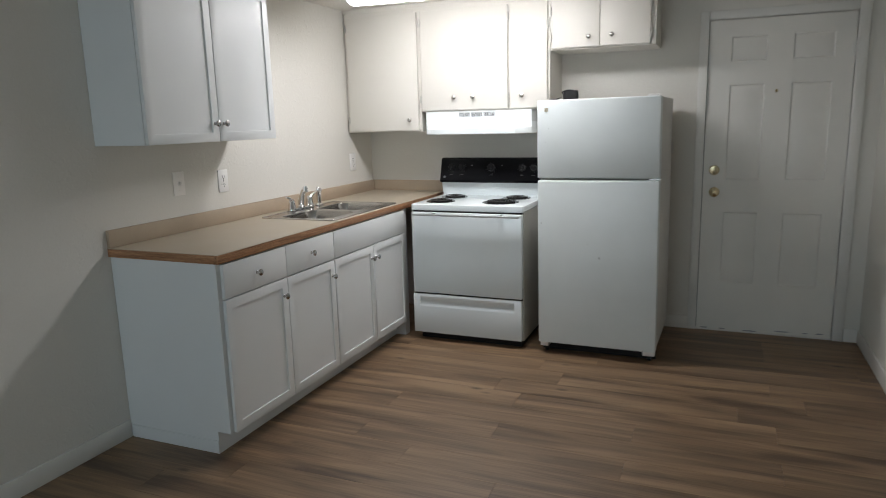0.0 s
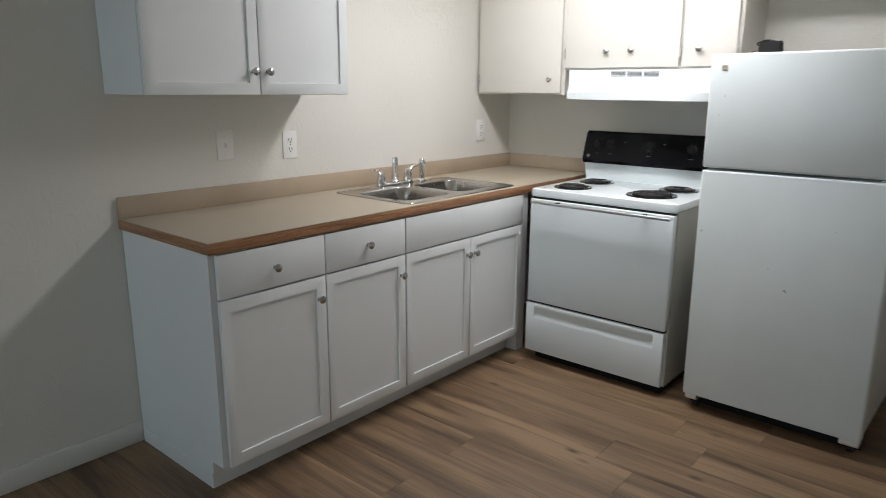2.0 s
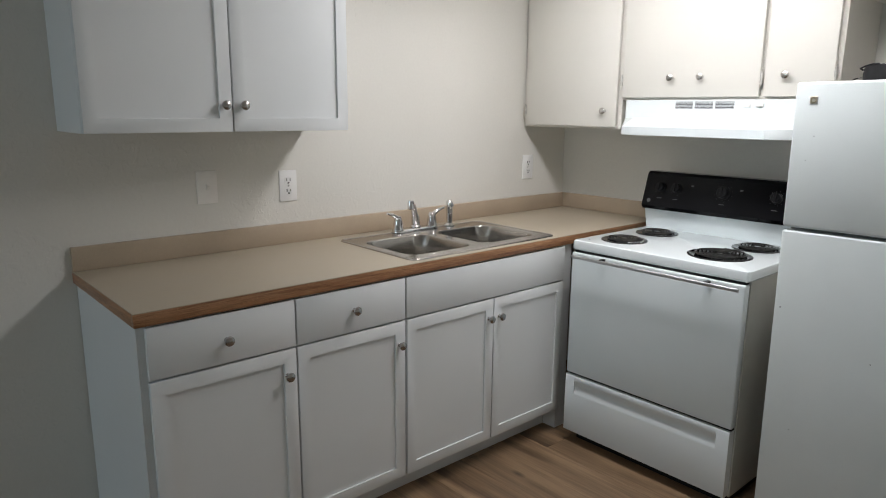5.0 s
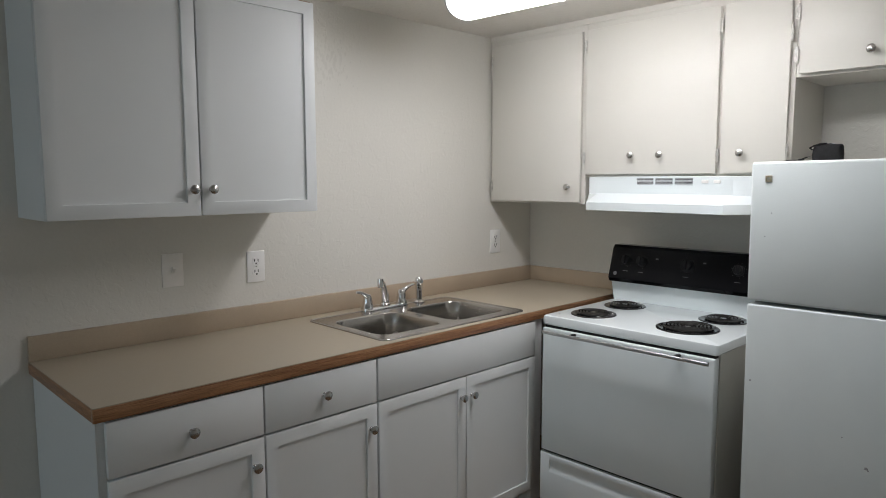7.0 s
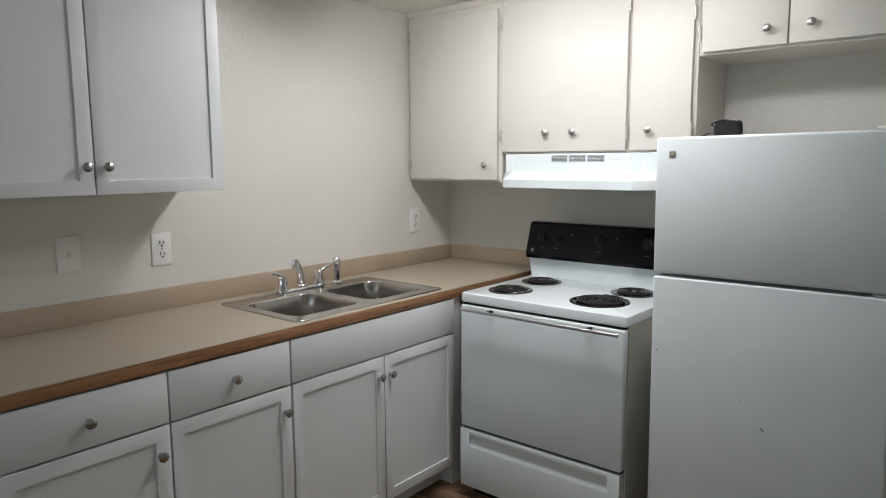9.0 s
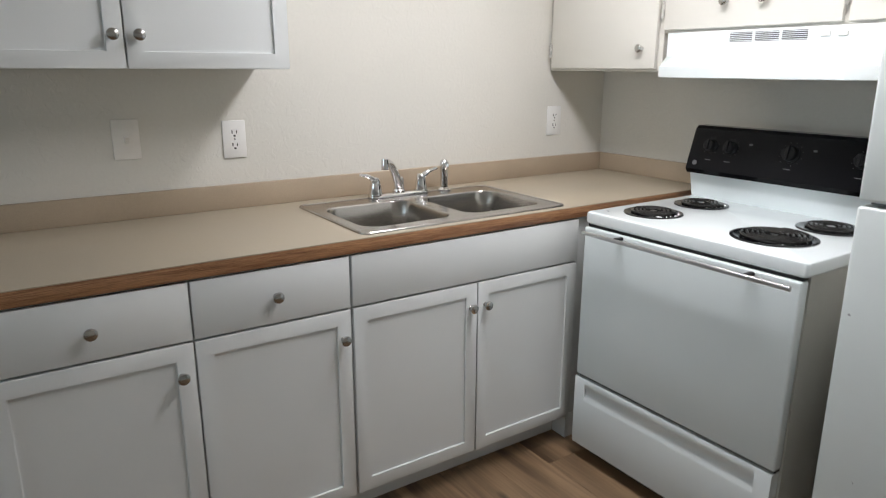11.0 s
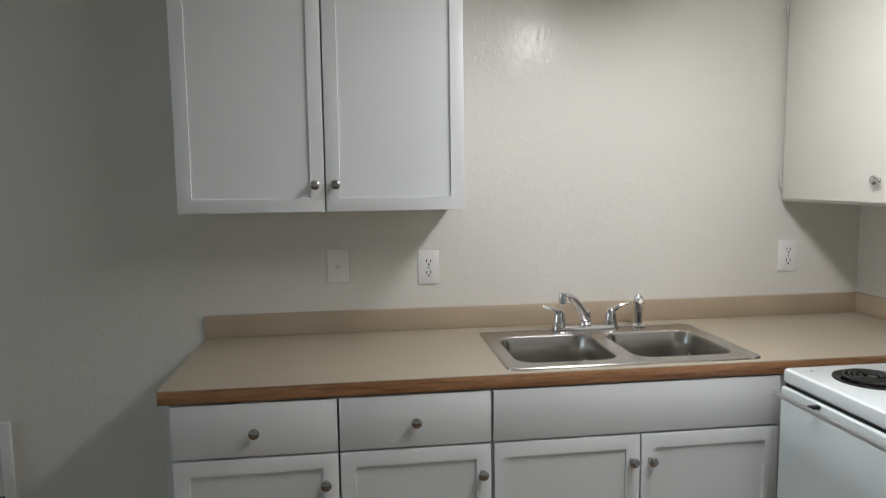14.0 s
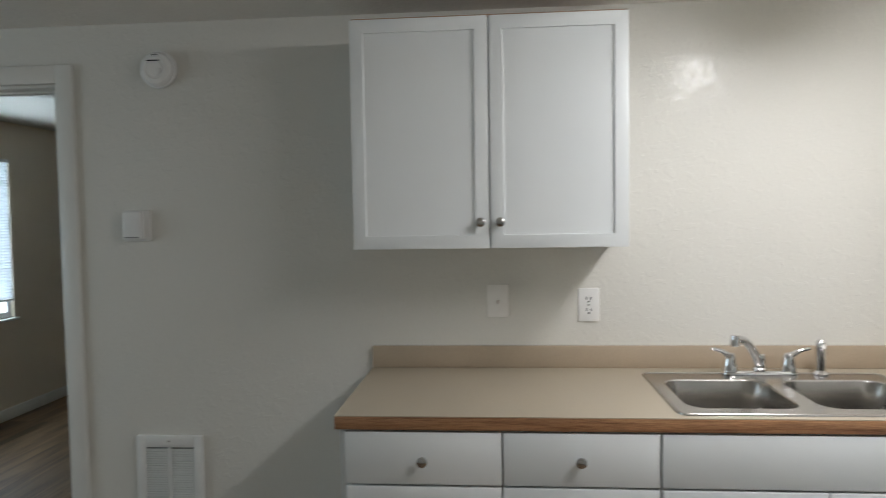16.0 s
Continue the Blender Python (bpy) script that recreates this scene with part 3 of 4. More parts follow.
# ---- sink side: base cabinets ----
def sink_side(x, y):
    """Local x along the counter run, local -y out of the wall's cabinets into the room."""
    return pose(x, y, 0, 0, 0, 90)


FACE = 0.600                      # front of the carcasses; the fronts stand 20 mm proud


def base_cabinet(y0, y1, fronts, label, end=False):
    w = y1 - y0
    o = thing("base_cabinet", sink_side(FACE, y0), label, "kitchen cabinet", "base cabinets under the counter")
    dep = FACE - 0.004
    bm = bmesh.new()
    sink_unit = w > 0.6
    box(bm, 0.0005, w - 0.0005, 0, dep, 0.104, 0.70 if sink_unit else 0.874)
    if sink_unit:
        part("top_rail", boxes((0.0005, w - 0.0005, 0, 0.02, 0.7005, 0.874)), SHAKER, o)
    part("carcass", bm, SHAKER, o)
    part("toe_kick", boxes((0, w, 0.070, 0.082, 0, 0.104)), SHAKER, o)
    if end:
        bm = bmesh.new()
        outline = [(0.0, 0.104), (0.070, 0.104), (0.070, 0.0), (dep, 0.0), (dep, 0.874), (0.0, 0.874)]
        prism(bm, outline, -0.006, 0.0)
        part("end_panel", bm, SHAKER, o)
        bm = bmesh.new()
        box(bm, -0.012, -0.006, 0.068, dep - 0.014, 0, 0.062, 0.002)
        part("end_skirting", bm, SHAKER, o)
    for kind, a, b, z0, z1, kx, kz in fronts:
        inset = 0.058 if kind == "door" else 0.0
        f = part(kind, slab_door(b - a, z1 - z0, 0.018, inset), SHAKER, o, m=pose(a - y0, -0.003, z0))
        if kx is not None:
            part("knob", KNOB, NICKEL, f, "satin nickel knob", m=pose(kx - a, -0.018, kz - z0))
    return o


ZD0, ZD1, ZR0, ZR1 = 0.106, 0.710, 0.717, 0.867
base_cabinet(0.006, 0.467, [("drawer_front", 0.020, 0.464, ZR0, ZR1, 0.241, 0.788), ("door", 0.020, 0.464, ZD0, ZD1, 0.430, 0.627)],
             "white shaker base cabinet with a drawer, at the counter's open end", True)
base_cabinet(0.467, 0.903, [("drawer_front", 0.470, 0.899, ZR0, ZR1, 0.684, 0.792), ("door", 0.470, 0.899, ZD0, ZD1, 0.873, 0.626)],
             "white shaker base cabinet with one drawer and one door")
base_cabinet(0.903, 1.794, [("false_front", 0.907, 1.788, ZR0, ZR1, None, None), ("door", 0.909, 1.348, ZD0, ZD1, 1.322, 0.632),
                            ("door", 1.353, 1.788, ZD0, ZD1, 1.381, 0.632)], "white shaker sink base cabinet with two doors below a plain front")
filler = thing("filler_panel", pose(0, 0, 0), "white filler panel between the sink cabinet and the range", "filler panel")
part("panel", boxes((0.566, FACE, 1.795, 1.86, 0.10, 0.874)), SHAKER, filler)
part("kick_block", boxes((0.53, 0.60, 1.795, 1.86, 0, 0.099)), SHAKER, filler)

# worktop, with the cut-out for the sink
CX, CT, CB = 0.606, 0.914, 0.876
SX0, SX1, SY0, SY1 = 0.12, 0.585, 0.975, 1.735
top = thing("worktop", pose(0, 0, 0), "beige laminate L-corner worktop with an oak front edge and low backsplash", "worktop")
bm = bmesh.new()
gx, gy = (0, SX0, SX1, CX + 0.0175), (-0.0095, SY0, SY1, NORTH)
gv = [[bm.verts.new((x, y, CT)) for y in gy] for x in gx]
for i in range(3):
    for j in range(3):
        if (i, j) != (1, 1):
            bm.faces.new([gv[i][j], gv[i + 1][j], gv[i + 1][j + 1], gv[i][j + 1]])
down = bmesh.ops.extrude_face_region(bm, geom=bm.faces[:])["geom"]
bmesh.ops.translate(bm, vec=(0, 0, -0.0025), verts=[v for v in down if isinstance(v, bmesh.types.BMVert)])
bmesh.ops.recalc_face_normals(bm, faces=bm.faces[:])
part("top", bm, LAMINATE, top, "beige laminate")
part("core", boxes((0, SX0, 0.008, NORTH, CB, CT - 0.003)), CASE_EDGE, top)
part("core", boxes((SX1 + 0.001, CX, 0.008, NORTH, CB, CT - 0.003)), CASE_EDGE, top)
part("core", boxes((SX0, SX1 + 0.001, 0.008, SY0, CB, CT - 0.003)), CASE_EDGE, top)
part("core", boxes((SX0, SX1 + 0.001, SY1, NORTH, CB, CT - 0.003)), CASE_EDGE, top)
bm = bmesh.new()
box(bm, CX, CX + 0.018, -0.010, NORTH, CB - 0.002, CT - 0.0026, 0.002, 2)
part("front_edge", bm, OAK, top, "varnished oak edge")
bm = bmesh.new()
box(bm, 0.0, CX - 0.0005, -0.010, 0.008, CB - 0.002, CT - 0.0026, 0.002, 2)
part("end_edge", bm, OAK_X, top, "varnished oak edge")
bm = bmesh.new()
box(bm, 0, 0.02, -0.010, NORTH, CT, 0.995, 0.003, 2)
part("backsplash", bm, SPLASH_WARM_LIT, top, "beige laminate, coloured warmer for reflected light")
bm = bmesh.new()
box(bm, 0.0205, CX + 0.016, NORTH - 0.02, NORTH, CT + 0.0008, 0.995, 0.003, 2)
part("backsplash", bm, SPLASH_WARM_LIT, top, "beige laminate, coloured warmer for reflected light")


# ---- sink and taps ----
def sink():
    o = thing("double_bowl_sink", pose(0, 0, CT), "stainless steel double-bowl drop-in kitchen sink in the worktop", "sink")
    holes = [(0.195, 0.535, 1.000, 1.328), (0.195, 0.535, 1.376, 1.706)]
    bm = bmesh.new()

    def ring(pts, z):
        vs = [bm.verts.new((x, y, z)) for x, y in pts]
        return vs, [bm.edges.new((vs[i], vs[(i + 1) % len(vs)])) for i in range(len(vs))]
    inner = rounded(0.112, 0.588, 0.965, 1.742, 0.022)
    vo, eo = ring(inner, 0.0035)
    edges = list(eo)
    for h in holes:
        edges += ring(rounded(*h, 0.062, 8), 0.0035)[1]
    bmesh.ops.triangle_fill(bm, use_beauty=True, use_dissolve=False, edges=edges)
    n = len(vo)
    rims = [[bm.verts.new((x, y, z)) for x, y in rounded(0.102 + d, 0.598 - d, 0.955 + d, 1.752 - d, 0.032 - d)] for d, z in ((0, 0.0003), (0.001, 0.004), (0.004, 0.0062), (0.0075, 0.0055))] + [vo]
    for a, b in zip(rims, rims[1:]):
        for i in range(n):
            bm.faces.new([a[i], a[(i + 1) % n], b[(i + 1) % n], b[i]])
    bmesh.ops.recalc_face_normals(bm, faces=bm.faces[:])
    part("rim", bm, STEEL, o)
    for x0, x1, y0, y1 in holes:
        bm = bmesh.new()
        steps = [(0, 0.0035, 0.062), (0.003, 0.002, 0.061), (0.006, -0.004, 0.060), (0.009, -0.09, 0.058), (0.012, -0.150, 0.056), (0.020, -0.174, 0.052), (0.040, -0.186, 0.046), (0.075, -0.190, 0.035)]
        loft(bm, [[(x, y, z) for x, y in rounded(x0 + d, x1 - d, y0 + d, y1 - d, r, 8)] for d, z, r in steps])
        bmesh.ops.recalc_face_normals(bm, faces=bm.faces[:])
        for f in bm.faces:
            f.normal_flip()
        bowl = part("bowl", bm, STEEL, o)
        cx, cy = (x0 + x1) / 2, (y0 + y1) / 2
        part("drain", lathe(bmesh.new(), [(0.055, -0.1915), (0.057, -0.1895), (0.047, -0.1885), (0.04, -0.1920), (0, -0.1920)], pose(cx, cy, 0)), CHROME, bowl, "round chrome drain")


def tap():
    o = thing("kitchen_faucet", pose(0.118, 1.353, CT + 0.0045), "chrome two-handle kitchen faucet on the sink deck", "faucet")
    bm = bmesh.new()
    loft(bm, [[(x, y, z) for x, y in rounded(-0.027 + d, 0.027 - d, -0.126 + d, 0.126 - d, 0.0265 - d)] for d, z in ((0, 0), (0, 0.006), (0.003, 0.011), (0.009, 0.013))])
    part("deck_plate", bm, CHROME, o)
    bm = lathe(bmesh.new(), [(0.024, 0.010), (0.024, 0.018), (0.0195, 0.024), (0.0185, 0.060), (0.015, 0.067), (0, 0.068)])
    part("spout_base", bm, CHROME, o)
    pts, rs = [], []
    d = Vector((0.70, -0.71, 0)).normalized()
    for i in range(15):
        s = i / 14
        h = 0.030 + 0.112 * math.sin(s * math.pi / 2)
        pts.append(Vector((0, 0, h)) + d * (0.175 * s ** 1.15))
        rs.append(0.0170 - 0.0045 * s)
    spout = part("spout", tube(bmesh.new(), pts, rs, 14), CHROME, o)
    tip = pts[-1]
    part("aerator", lathe(bmesh.new(), [(0, 0.014), (0.0125, 0.013), (0.0145, 0.0), (0.0145, -0.020), (0.012, -0.023), (0, -0.022)], pose(*tip)), CHROME, spout, "knurled chrome aerator")
    for y, s in ((-0.098, -1), (0.096, 1)):
        bm = lathe(bmesh.new(), [(0.027, 0.008), (0.027, 0.013), (0.0235, 0.019), (0.0215, 0.040), (0.019, 0.052), (0.0175, 0.061), (0.012, 0.071), (0, 0.074)], pose(0, y, 0))
        h = part("handle", bm, CHROME, o)
        bm = tube(bmesh.new(), [(0, y, 0.052), (0.004, y + s * 0.014, 0.069), (0.007, y + s * 0.032, 0.080), (0.009, y + s * 0.050, 0.086), (0.010, y + s * 0.066, 0.089)], [0.0125, 0.0105, 0.0080, 0.0060, 0.0055], 12)
        part("lever", bm, CHROME, h)
    s = thing("side_sprayer", pose(0.122, 1.553, CT + 0.0045), "chrome side sprayer standing in the sink deck", "sprayer")
    part("collar", lathe(bmesh.new(), [(0.026, 0), (0.026, 0.004), (0.021, 0.009), (0.015, 0.013), (0, 0.013)]), CHROME, s)
    body = lathe(bmesh.new(), [(0.014, 0.010), (0.0145, 0.030), (0.0155, 0.050), (0.0160, 0.056), (0.0160, 0.060), (0.0172, 0.080), (0.0180, 0.096), (0.0165, 0.110), (0.010, 0.118), (0, 0.119)])
    part("wand", body, CHROME, s)
    part("nozzle", tube(bmesh.new(), [(0.006, 0, 0.094), (0.020, 0, 0.099)], [0.010, 0.008], 12), CHROME, s)


sink()
tap()


# ---- sink side: wall cabinet ----
def wall_cabinet():
    y0, y1, z0, z1, d = -0.010, 0.878, 1.370, 2.112, 0.293
    o = thing("wall_cabinet", sink_side(d, y0), "white shaker two-door wall cabinet above the counter", "kitchen cabinet")
    w = y1 - y0
    bm = bmesh.new()
    box(bm, 0, w, 0, d - 0.002, z0, z1, 0.0015)
    part("carcass", bm, SHAKER, o)
    part("top_edge", boxes((0.004, w - 0.004, -0.002, d - 0.006, z1, z1 + 0.007)), CASE_EDGE, o, "bare brown top edge")
    mid = 0.437 - y0
    for a, b, kx in ((0.001, mid - 0.0026, mid - 0.030), (mid + 0.0026, w - 0.001, mid + 0.033)):
        f = part("door", slab_door(b - a, z1 - z0 - 0.002, 0.018, 0.058), SHAKER, o, m=pose(a, -0.003, z0 + 0.001))
        part("knob", KNOB, NICKEL, f, "satin nickel knob", m=pose(kx - a, -0.018, 0.084))


wall_cabinet()


# ---- wall plates ----
def plate(name, y0, y1, z0, z1, label, category):
    w, h = y1 - y0, z1 - z0
    o = thing(name, sink_side(0.0, y0) @ pose(0, 0, z0), label, category)
    bm = bmesh.new()
    box(bm, 0, w, -0.006, 0, 0, h, 0.0025, 2)
    part("cover_plate", bm, IVORY if name == "light_switch" else PLATE, o)
    for z in ((h * 0.5,) if name == "wall_outlet" else (h * 0.22, h * 0.78)):
        part("screw", lathe(bmesh.new(), [(0.0032, 0), (0.0032, 0.001), (0, 0.0014)], pose(w / 2, -0.006, z, 90), 10), IVORY if name == "light_switch" else NICKEL, o)
    return o, w, h


def outlet(y0, y1, z0, z1):
    o, w, h = plate("wall_outlet", y0, y1, z0, z1, "white duplex wall outlet above the counter", "outlet")
    for z in (h * 0.33, h * 0.67):
        bm = bmesh.new()
        pts = rounded(w / 2 - 0.017, w / 2 + 0.017, z - 0.0145, z + 0.0145, 0.010, 4)
        loft(bm, [[(x, -0.006, zz) for x, zz in pts], [(x, -0.0075, zz) for x, zz in pts]])
        bmesh.ops.recalc_face_normals(bm, faces=bm.faces[:])
        socket = part("socket", bm, PLATE, o)
        part("slots", boxes((w / 2 - 0.0092, w / 2 - 0.0058, -0.0079, -0.0074, z - 0.002, z + 0.009), (w / 2 + 0.0058, w / 2 + 0.0092, -0.0079, -0.0074, z - 0.002, z + 0.008),
                            (w / 2 - 0.0035, w / 2 + 0.0035, -0.0079, -0.0074, z - 0.012, z - 0.006)), DARK, socket, "dark contact slots")


o_sw, w_sw, h_sw = plate("light_switch", 0.421, 0.499, 1.100, 1.221, "ivory toggle light switch below the wall cabinet", "light switch")
part("toggle", prism(bmesh.new(), [(-0.006, h_sw / 2 - 0.011), (-0.021, h_sw / 2 + 0.006), (-0.018, h_sw / 2 + 0.013), (-0.006, h_sw / 2 + 0.011)], w_sw / 2 - 0.005, w_sw / 2 + 0.005), IVORY, o_sw)
outlet(0.752, 0.829, 1.083, 1.206)
outlet(2.182, 2.262, 1.088, 1.215)


# ---- range side: old painted cabinets ----
CF = 2.190                        # front of the face frames; slab doors stand 18 mm proud


def hinge_mesh():
    bm = tube(bmesh.new(), [(0, -0.009, -0.021), (0, -0.009, 0.021)], 0.0055, 10)
    for z in (-0.026, 0.026):
        tube(bm, [(0, -0.009, z - 0.004), (0, -0.009, z + 0.004)], [0.003, 0.004], 8)
    box(bm, -0.012, 0.0, -0.004, 0.0, -0.025, 0.025, 0.001)
    return mesh_of("hinge", bm, HINGE_METAL)


HINGE = hinge_mesh()


def old_cabinet(x0, x1, z0, z1, doors, label, hinges, depth=0.335):
    o = thing("painted_wall_cabinet", pose(x0, CF, 0), label, "kitchen cabinet", "painted cabinets over the range wall")
    w = x1 - x0
    bm = bmesh.new()
    box(bm, 0, w, 0, depth, z0, z1, 0.0015)
    part("carcass", bm, OLD_CAB, o)
    for a, b, za, zb, knobs in doors:
        f = part("door", slab_door(b - a, zb - za, 0.018, 0, 0.0035), OLD_CAB, o, m=pose(a - x0, -0.004, za))
        for kx, kz in knobs:
            part("knob", BRIGHT_KNOB, POLISHED, f, "bright nickel knob", m=pose(kx - a, -0.018, kz - za))
    for hx, hz in hinges:
        part("hinge", HINGE, OLD_CAB, o, "paint-smeared metal surface hinge", m=pose(hx - x0, -0.016, hz))
    return o


DT = 2.165
old_cabinet(0.002, 0.596, 1.366, CEIL - 0.001, [(0.030, 0.578, 1.376, DT, [(0.516, 1.448)])], "old white-painted slab-door wall cabinet in the corner",
            [(0.027, 2.09), (0.027, 1.45)])
old_cabinet(0.597, 1.504, 1.498, CEIL - 0.001, [(0.606, 1.224, 1.508, DT, [(0.850, 1.590), (0.986, 1.589)]), (1.241, 1.488, 1.508, DT, [(1.325, 1.587)])],
            "old white-painted slab-door wall cabinet above the range hood", [(0.602, 2.09), (0.602, 1.58), (1.2325, 2.09), (1.2325, 1.58), (1.494, 2.02), (1.494, 1.586)])
old_cabinet(1.505, 2.150, 1.858, CEIL - 0.001, [(1.520, 1.815, 1.868, DT, [(1.752, 1.926)]), (1.820, 2.116, 1.868, DT, [(1.892, 1.929)])],
            "old white-painted two-door cabinet above the fridge", [(1.514, 2.09), (1.514, 1.936), (2.122, 2.10), (2.122, 1.93)])
bm = bmesh.new()
prism(bm, [(CF - 0.006, CEIL - 0.026), (CF, CEIL - 0.026), (CF, CEIL), (CF - 0.008, CEIL)], 0.0, 2.152)
solo("trim_cabinet_top", bm, OLD_CAB, "white painted strip between cabinets and ceiling", "trim", "structure")


# ---- range hood ----
def hood():
    o = thing("range_hood", pose(0.642, 0, 0), "white enamelled under-cabinet range hood with vents", "range hood")
    bm = bmesh.new()
    back, w = 2.515, 0.751
    upper = [(0, back), (0, 2.150), (0.046, 2.149), (0.666, 2.149), (w, 2.150), (w, back)]
    lower = [(0, back), (0, 2.150), (0.046, 2.060), (0.666, 2.060), (w, 2.150), (w, back)]
    loft(bm, [[(x, y, 1.497) for x, y in upper], [(x, y, 1.420) for x, y in upper], [(x, y, 1.384) for x, y in lower], [(x, y, 1.346) for x, y in lower]], cap_first=True)
    bmesh.ops.recalc_face_normals(bm, faces=bm.faces[:])
    bmesh.ops.bevel(bm, geom=bm.edges[:], offset=0.002, segments=1, affect="EDGES")
    part("canopy", bm, ENAMEL, o)
    for k in range(3):
        a = 0.246 + k * 0.088
        v = part("vent", boxes((a, a + 0.078, 2.1485, 2.1505, 1.460, 1.489)), GREY_PRINT, o, "dark slotted vent")
        for i in range(5):
            part("louvre", boxes((a, a + 0.078, 2.1465, 2.149, 1.4618 + i * 0.0058, 1.4636 + i * 0.0058)), ENAMEL, v)
    for k in range(2):
        part("rocker_switch", box(bmesh.new(), 0.538 + k * 0.05, 0.566 + k * 0.05, 2.144, 2.150, 1.468, 1.482, 0.0015), PLATE, o, "white rocker switch")
        part("print_mark", boxes((0.544 + k * 0.05, 0.560 + k * 0.05, 2.1494, 2.1499, 1.486, 1.4885)), GREY_PRINT, o, "grey printed bar")
    part("print_mark", boxes((0.631, 0.658, 2.1494, 2.1499, 1.478, 1.482)), GREY_PRINT, o, "grey printed bar")


hood()


# ---- electric range ----
def electric_range():
    x0, x1, y0 = 0.693, 1.449, 1.742
    w = x1 - x0
    o = thing("electric_range", pose(x0, y0, 0), "white freestanding electric coil range with a black control panel", "stove")
    dep = 0.62
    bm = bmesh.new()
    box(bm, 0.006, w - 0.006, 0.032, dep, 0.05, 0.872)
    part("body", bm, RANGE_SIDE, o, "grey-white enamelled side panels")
    part("plinth", boxes((0.03, w - 0.03, 0.06, dep - 0.02, 0, 0.05)), BLACK, o, "black recessed plinth")
    bm = bmesh.new()
    loops = []
    for d, z in ((0.004, 0.874), (0, 0.880), (0, 0.905), (0.002, 0.911), (0.007, 0.914)):
        loops.append([(x, y, z) for x, y in rounded(d, w - d, d, dep - d, 0.014, 4)])
    loft(bm, loops, cap_first=True)
    cooktop = part("cooktop", bm, ENAMEL, o, "glossy white enamelled cooktop")
    # riser and control panel
    bm = bmesh.new()
    prism(bm, [(0.555, 0.912), (0.530, 1.012), (0.620, 1.012), (0.620, 0.912)], 0.006, w - 0.006)
    part("riser", bm, ENAMEL, o)
    bm = bmesh.new()
    prism(bm, [(0.514, 1.006), (0.505, 1.022), (0.548, 1.166), (0.560, 1.176), (0.612, 1.176), (0.620, 1.168), (0.620, 1.008)], 0.0, w)
    bmesh.ops.bevel(bm, geom=[e for e in bm.edges if abs(e.verts[0].co.x - e.verts[1].co.x) < 1e-6], offset=0.004, segments=2, affect="EDGES")
    cp = part("control_panel", bm, PANEL_BLACK, o, "glossy black control panel")
    tilt = 90 - math.degrees(math.atan2(0.043, 0.144))

    def on_panel(x, z):
        return pose(x, 0.505 + (z - 1.022) * 0.043 / 0.144, z, tilt)
    dial = [(0, 0), (0.024, 0), (0.024, 0.004), (0.020, 0.006), (0.019, 0.020), (0.016, 0.023), (0, 0.023)]
    for x, s in ((0.085, 1.0), (0.163, 1.0), (0.380, 1.25), (0.602, 1.0), (0.682, 1.0)):
        bm = lathe(bmesh.new(), [(r * s, z) for r, z in dial], Matrix(), 24)
        box(bm, -0.004 * s, 0.004 * s, -0.019 * s, 0.019 * s, 0.022, 0.030, 0.001)
        k = part("knob", bm, BLACK, cp, "black control knob", m=on_panel(x, 1.108))
        ring = bmesh.new()
        for i in range(12):
            a = radians(30 * i + 15)
            if i in (8,):
                continue
            c, sn = math.cos(a) * 0.031 * s, math.sin(a) * 0.031 * s
            box(ring, c - 0.0012, c + 0.0012, sn - 0.0012, sn + 0.0012, 0.0002, 0.0006)
        part("dial_marks", ring, GREY_PRINT, cp, "tiny printed dial marks", m=on_panel(x, 1.108))
        part("print_mark", boxes((-0.012, 0.012, -0.0515, -0.049, 0.0002, 0.0006)), GREY_PRINT, cp, "printed bar", m=on_panel(x, 1.108))
    for x in (0.235, 0.455):
        part("indicator_lamp", boxes((-0.006, 0.006, -0.003, 0.003, 0.0002, 0.002)), GREY_PRINT, cp, "small indicator window", m=on_panel(x, 1.125))
    part("badge", lathe(bmesh.new(), [(0.009, 0.0003), (0.009, 0.001), (0, 0.0012)], Matrix(), 16), GREY_PRINT, cp, "small round grey badge", m=on_panel(0.035, 1.045))
    # oven door and drawer
    dr = part("oven_door", box(bmesh.new(), 0.006, w - 0.008, -0.006, 0.030, 0.328, 0.863, 0.006, 3), OVEN_GLASS, o, "smooth glossy white oven door")
    part("door_gap", boxes((0.012, w - 0.012, 0.006, 0.030, 0.8635, 0.8735)), DARK, o, "dark gap below the cooktop")
    bm = bmesh.new()
    loft(bm, [[(x, y, z) for y, z in rounded(-0.047, -0.037, 0.845, 0.858, 0.004, 3)] for x in (0.030, w - 0.016)], cap_first=True)
    bmesh.ops.recalc_face_normals(bm, faces=bm.faces[:])
    part("handle", bm, ALUMINIUM, dr, "flat chrome handle bar")
    for x in (0.168, 0.616):
        part("handle_post", box(bmesh.new(), x - 0.007, x + 0.007, -0.038, -0.004, 0.849, 0.859, 0.002), BLACK, dr, "dark handle post")
    bm = bmesh.new()
    prism(bm, [(-0.004, 0.056), (-0.006, 0.062), (-0.006, 0.232), (-0.0045, 0.240), (0.002, 0.256), (0.004, 0.266), (0.002, 0.276), (-0.004, 0.290), (-0.006, 0.296), (-0.006, 0.312), (-0.003, 0.318), (0.030, 0.318), (0.030, 0.056)], 0.050, w - 0.060)
    for a, b in ((0.004, 0.050), (w - 0.060, w - 0.012)):
        prism(bm, [(-0.004, 0.056), (-0.006, 0.062), (-0.006, 0.312), (-0.003, 0.318), (0.030, 0.318), (0.030, 0.056)], a, b)
    part("storage_drawer", bm, ENAMEL, o, "white drawer with a long pull groove")
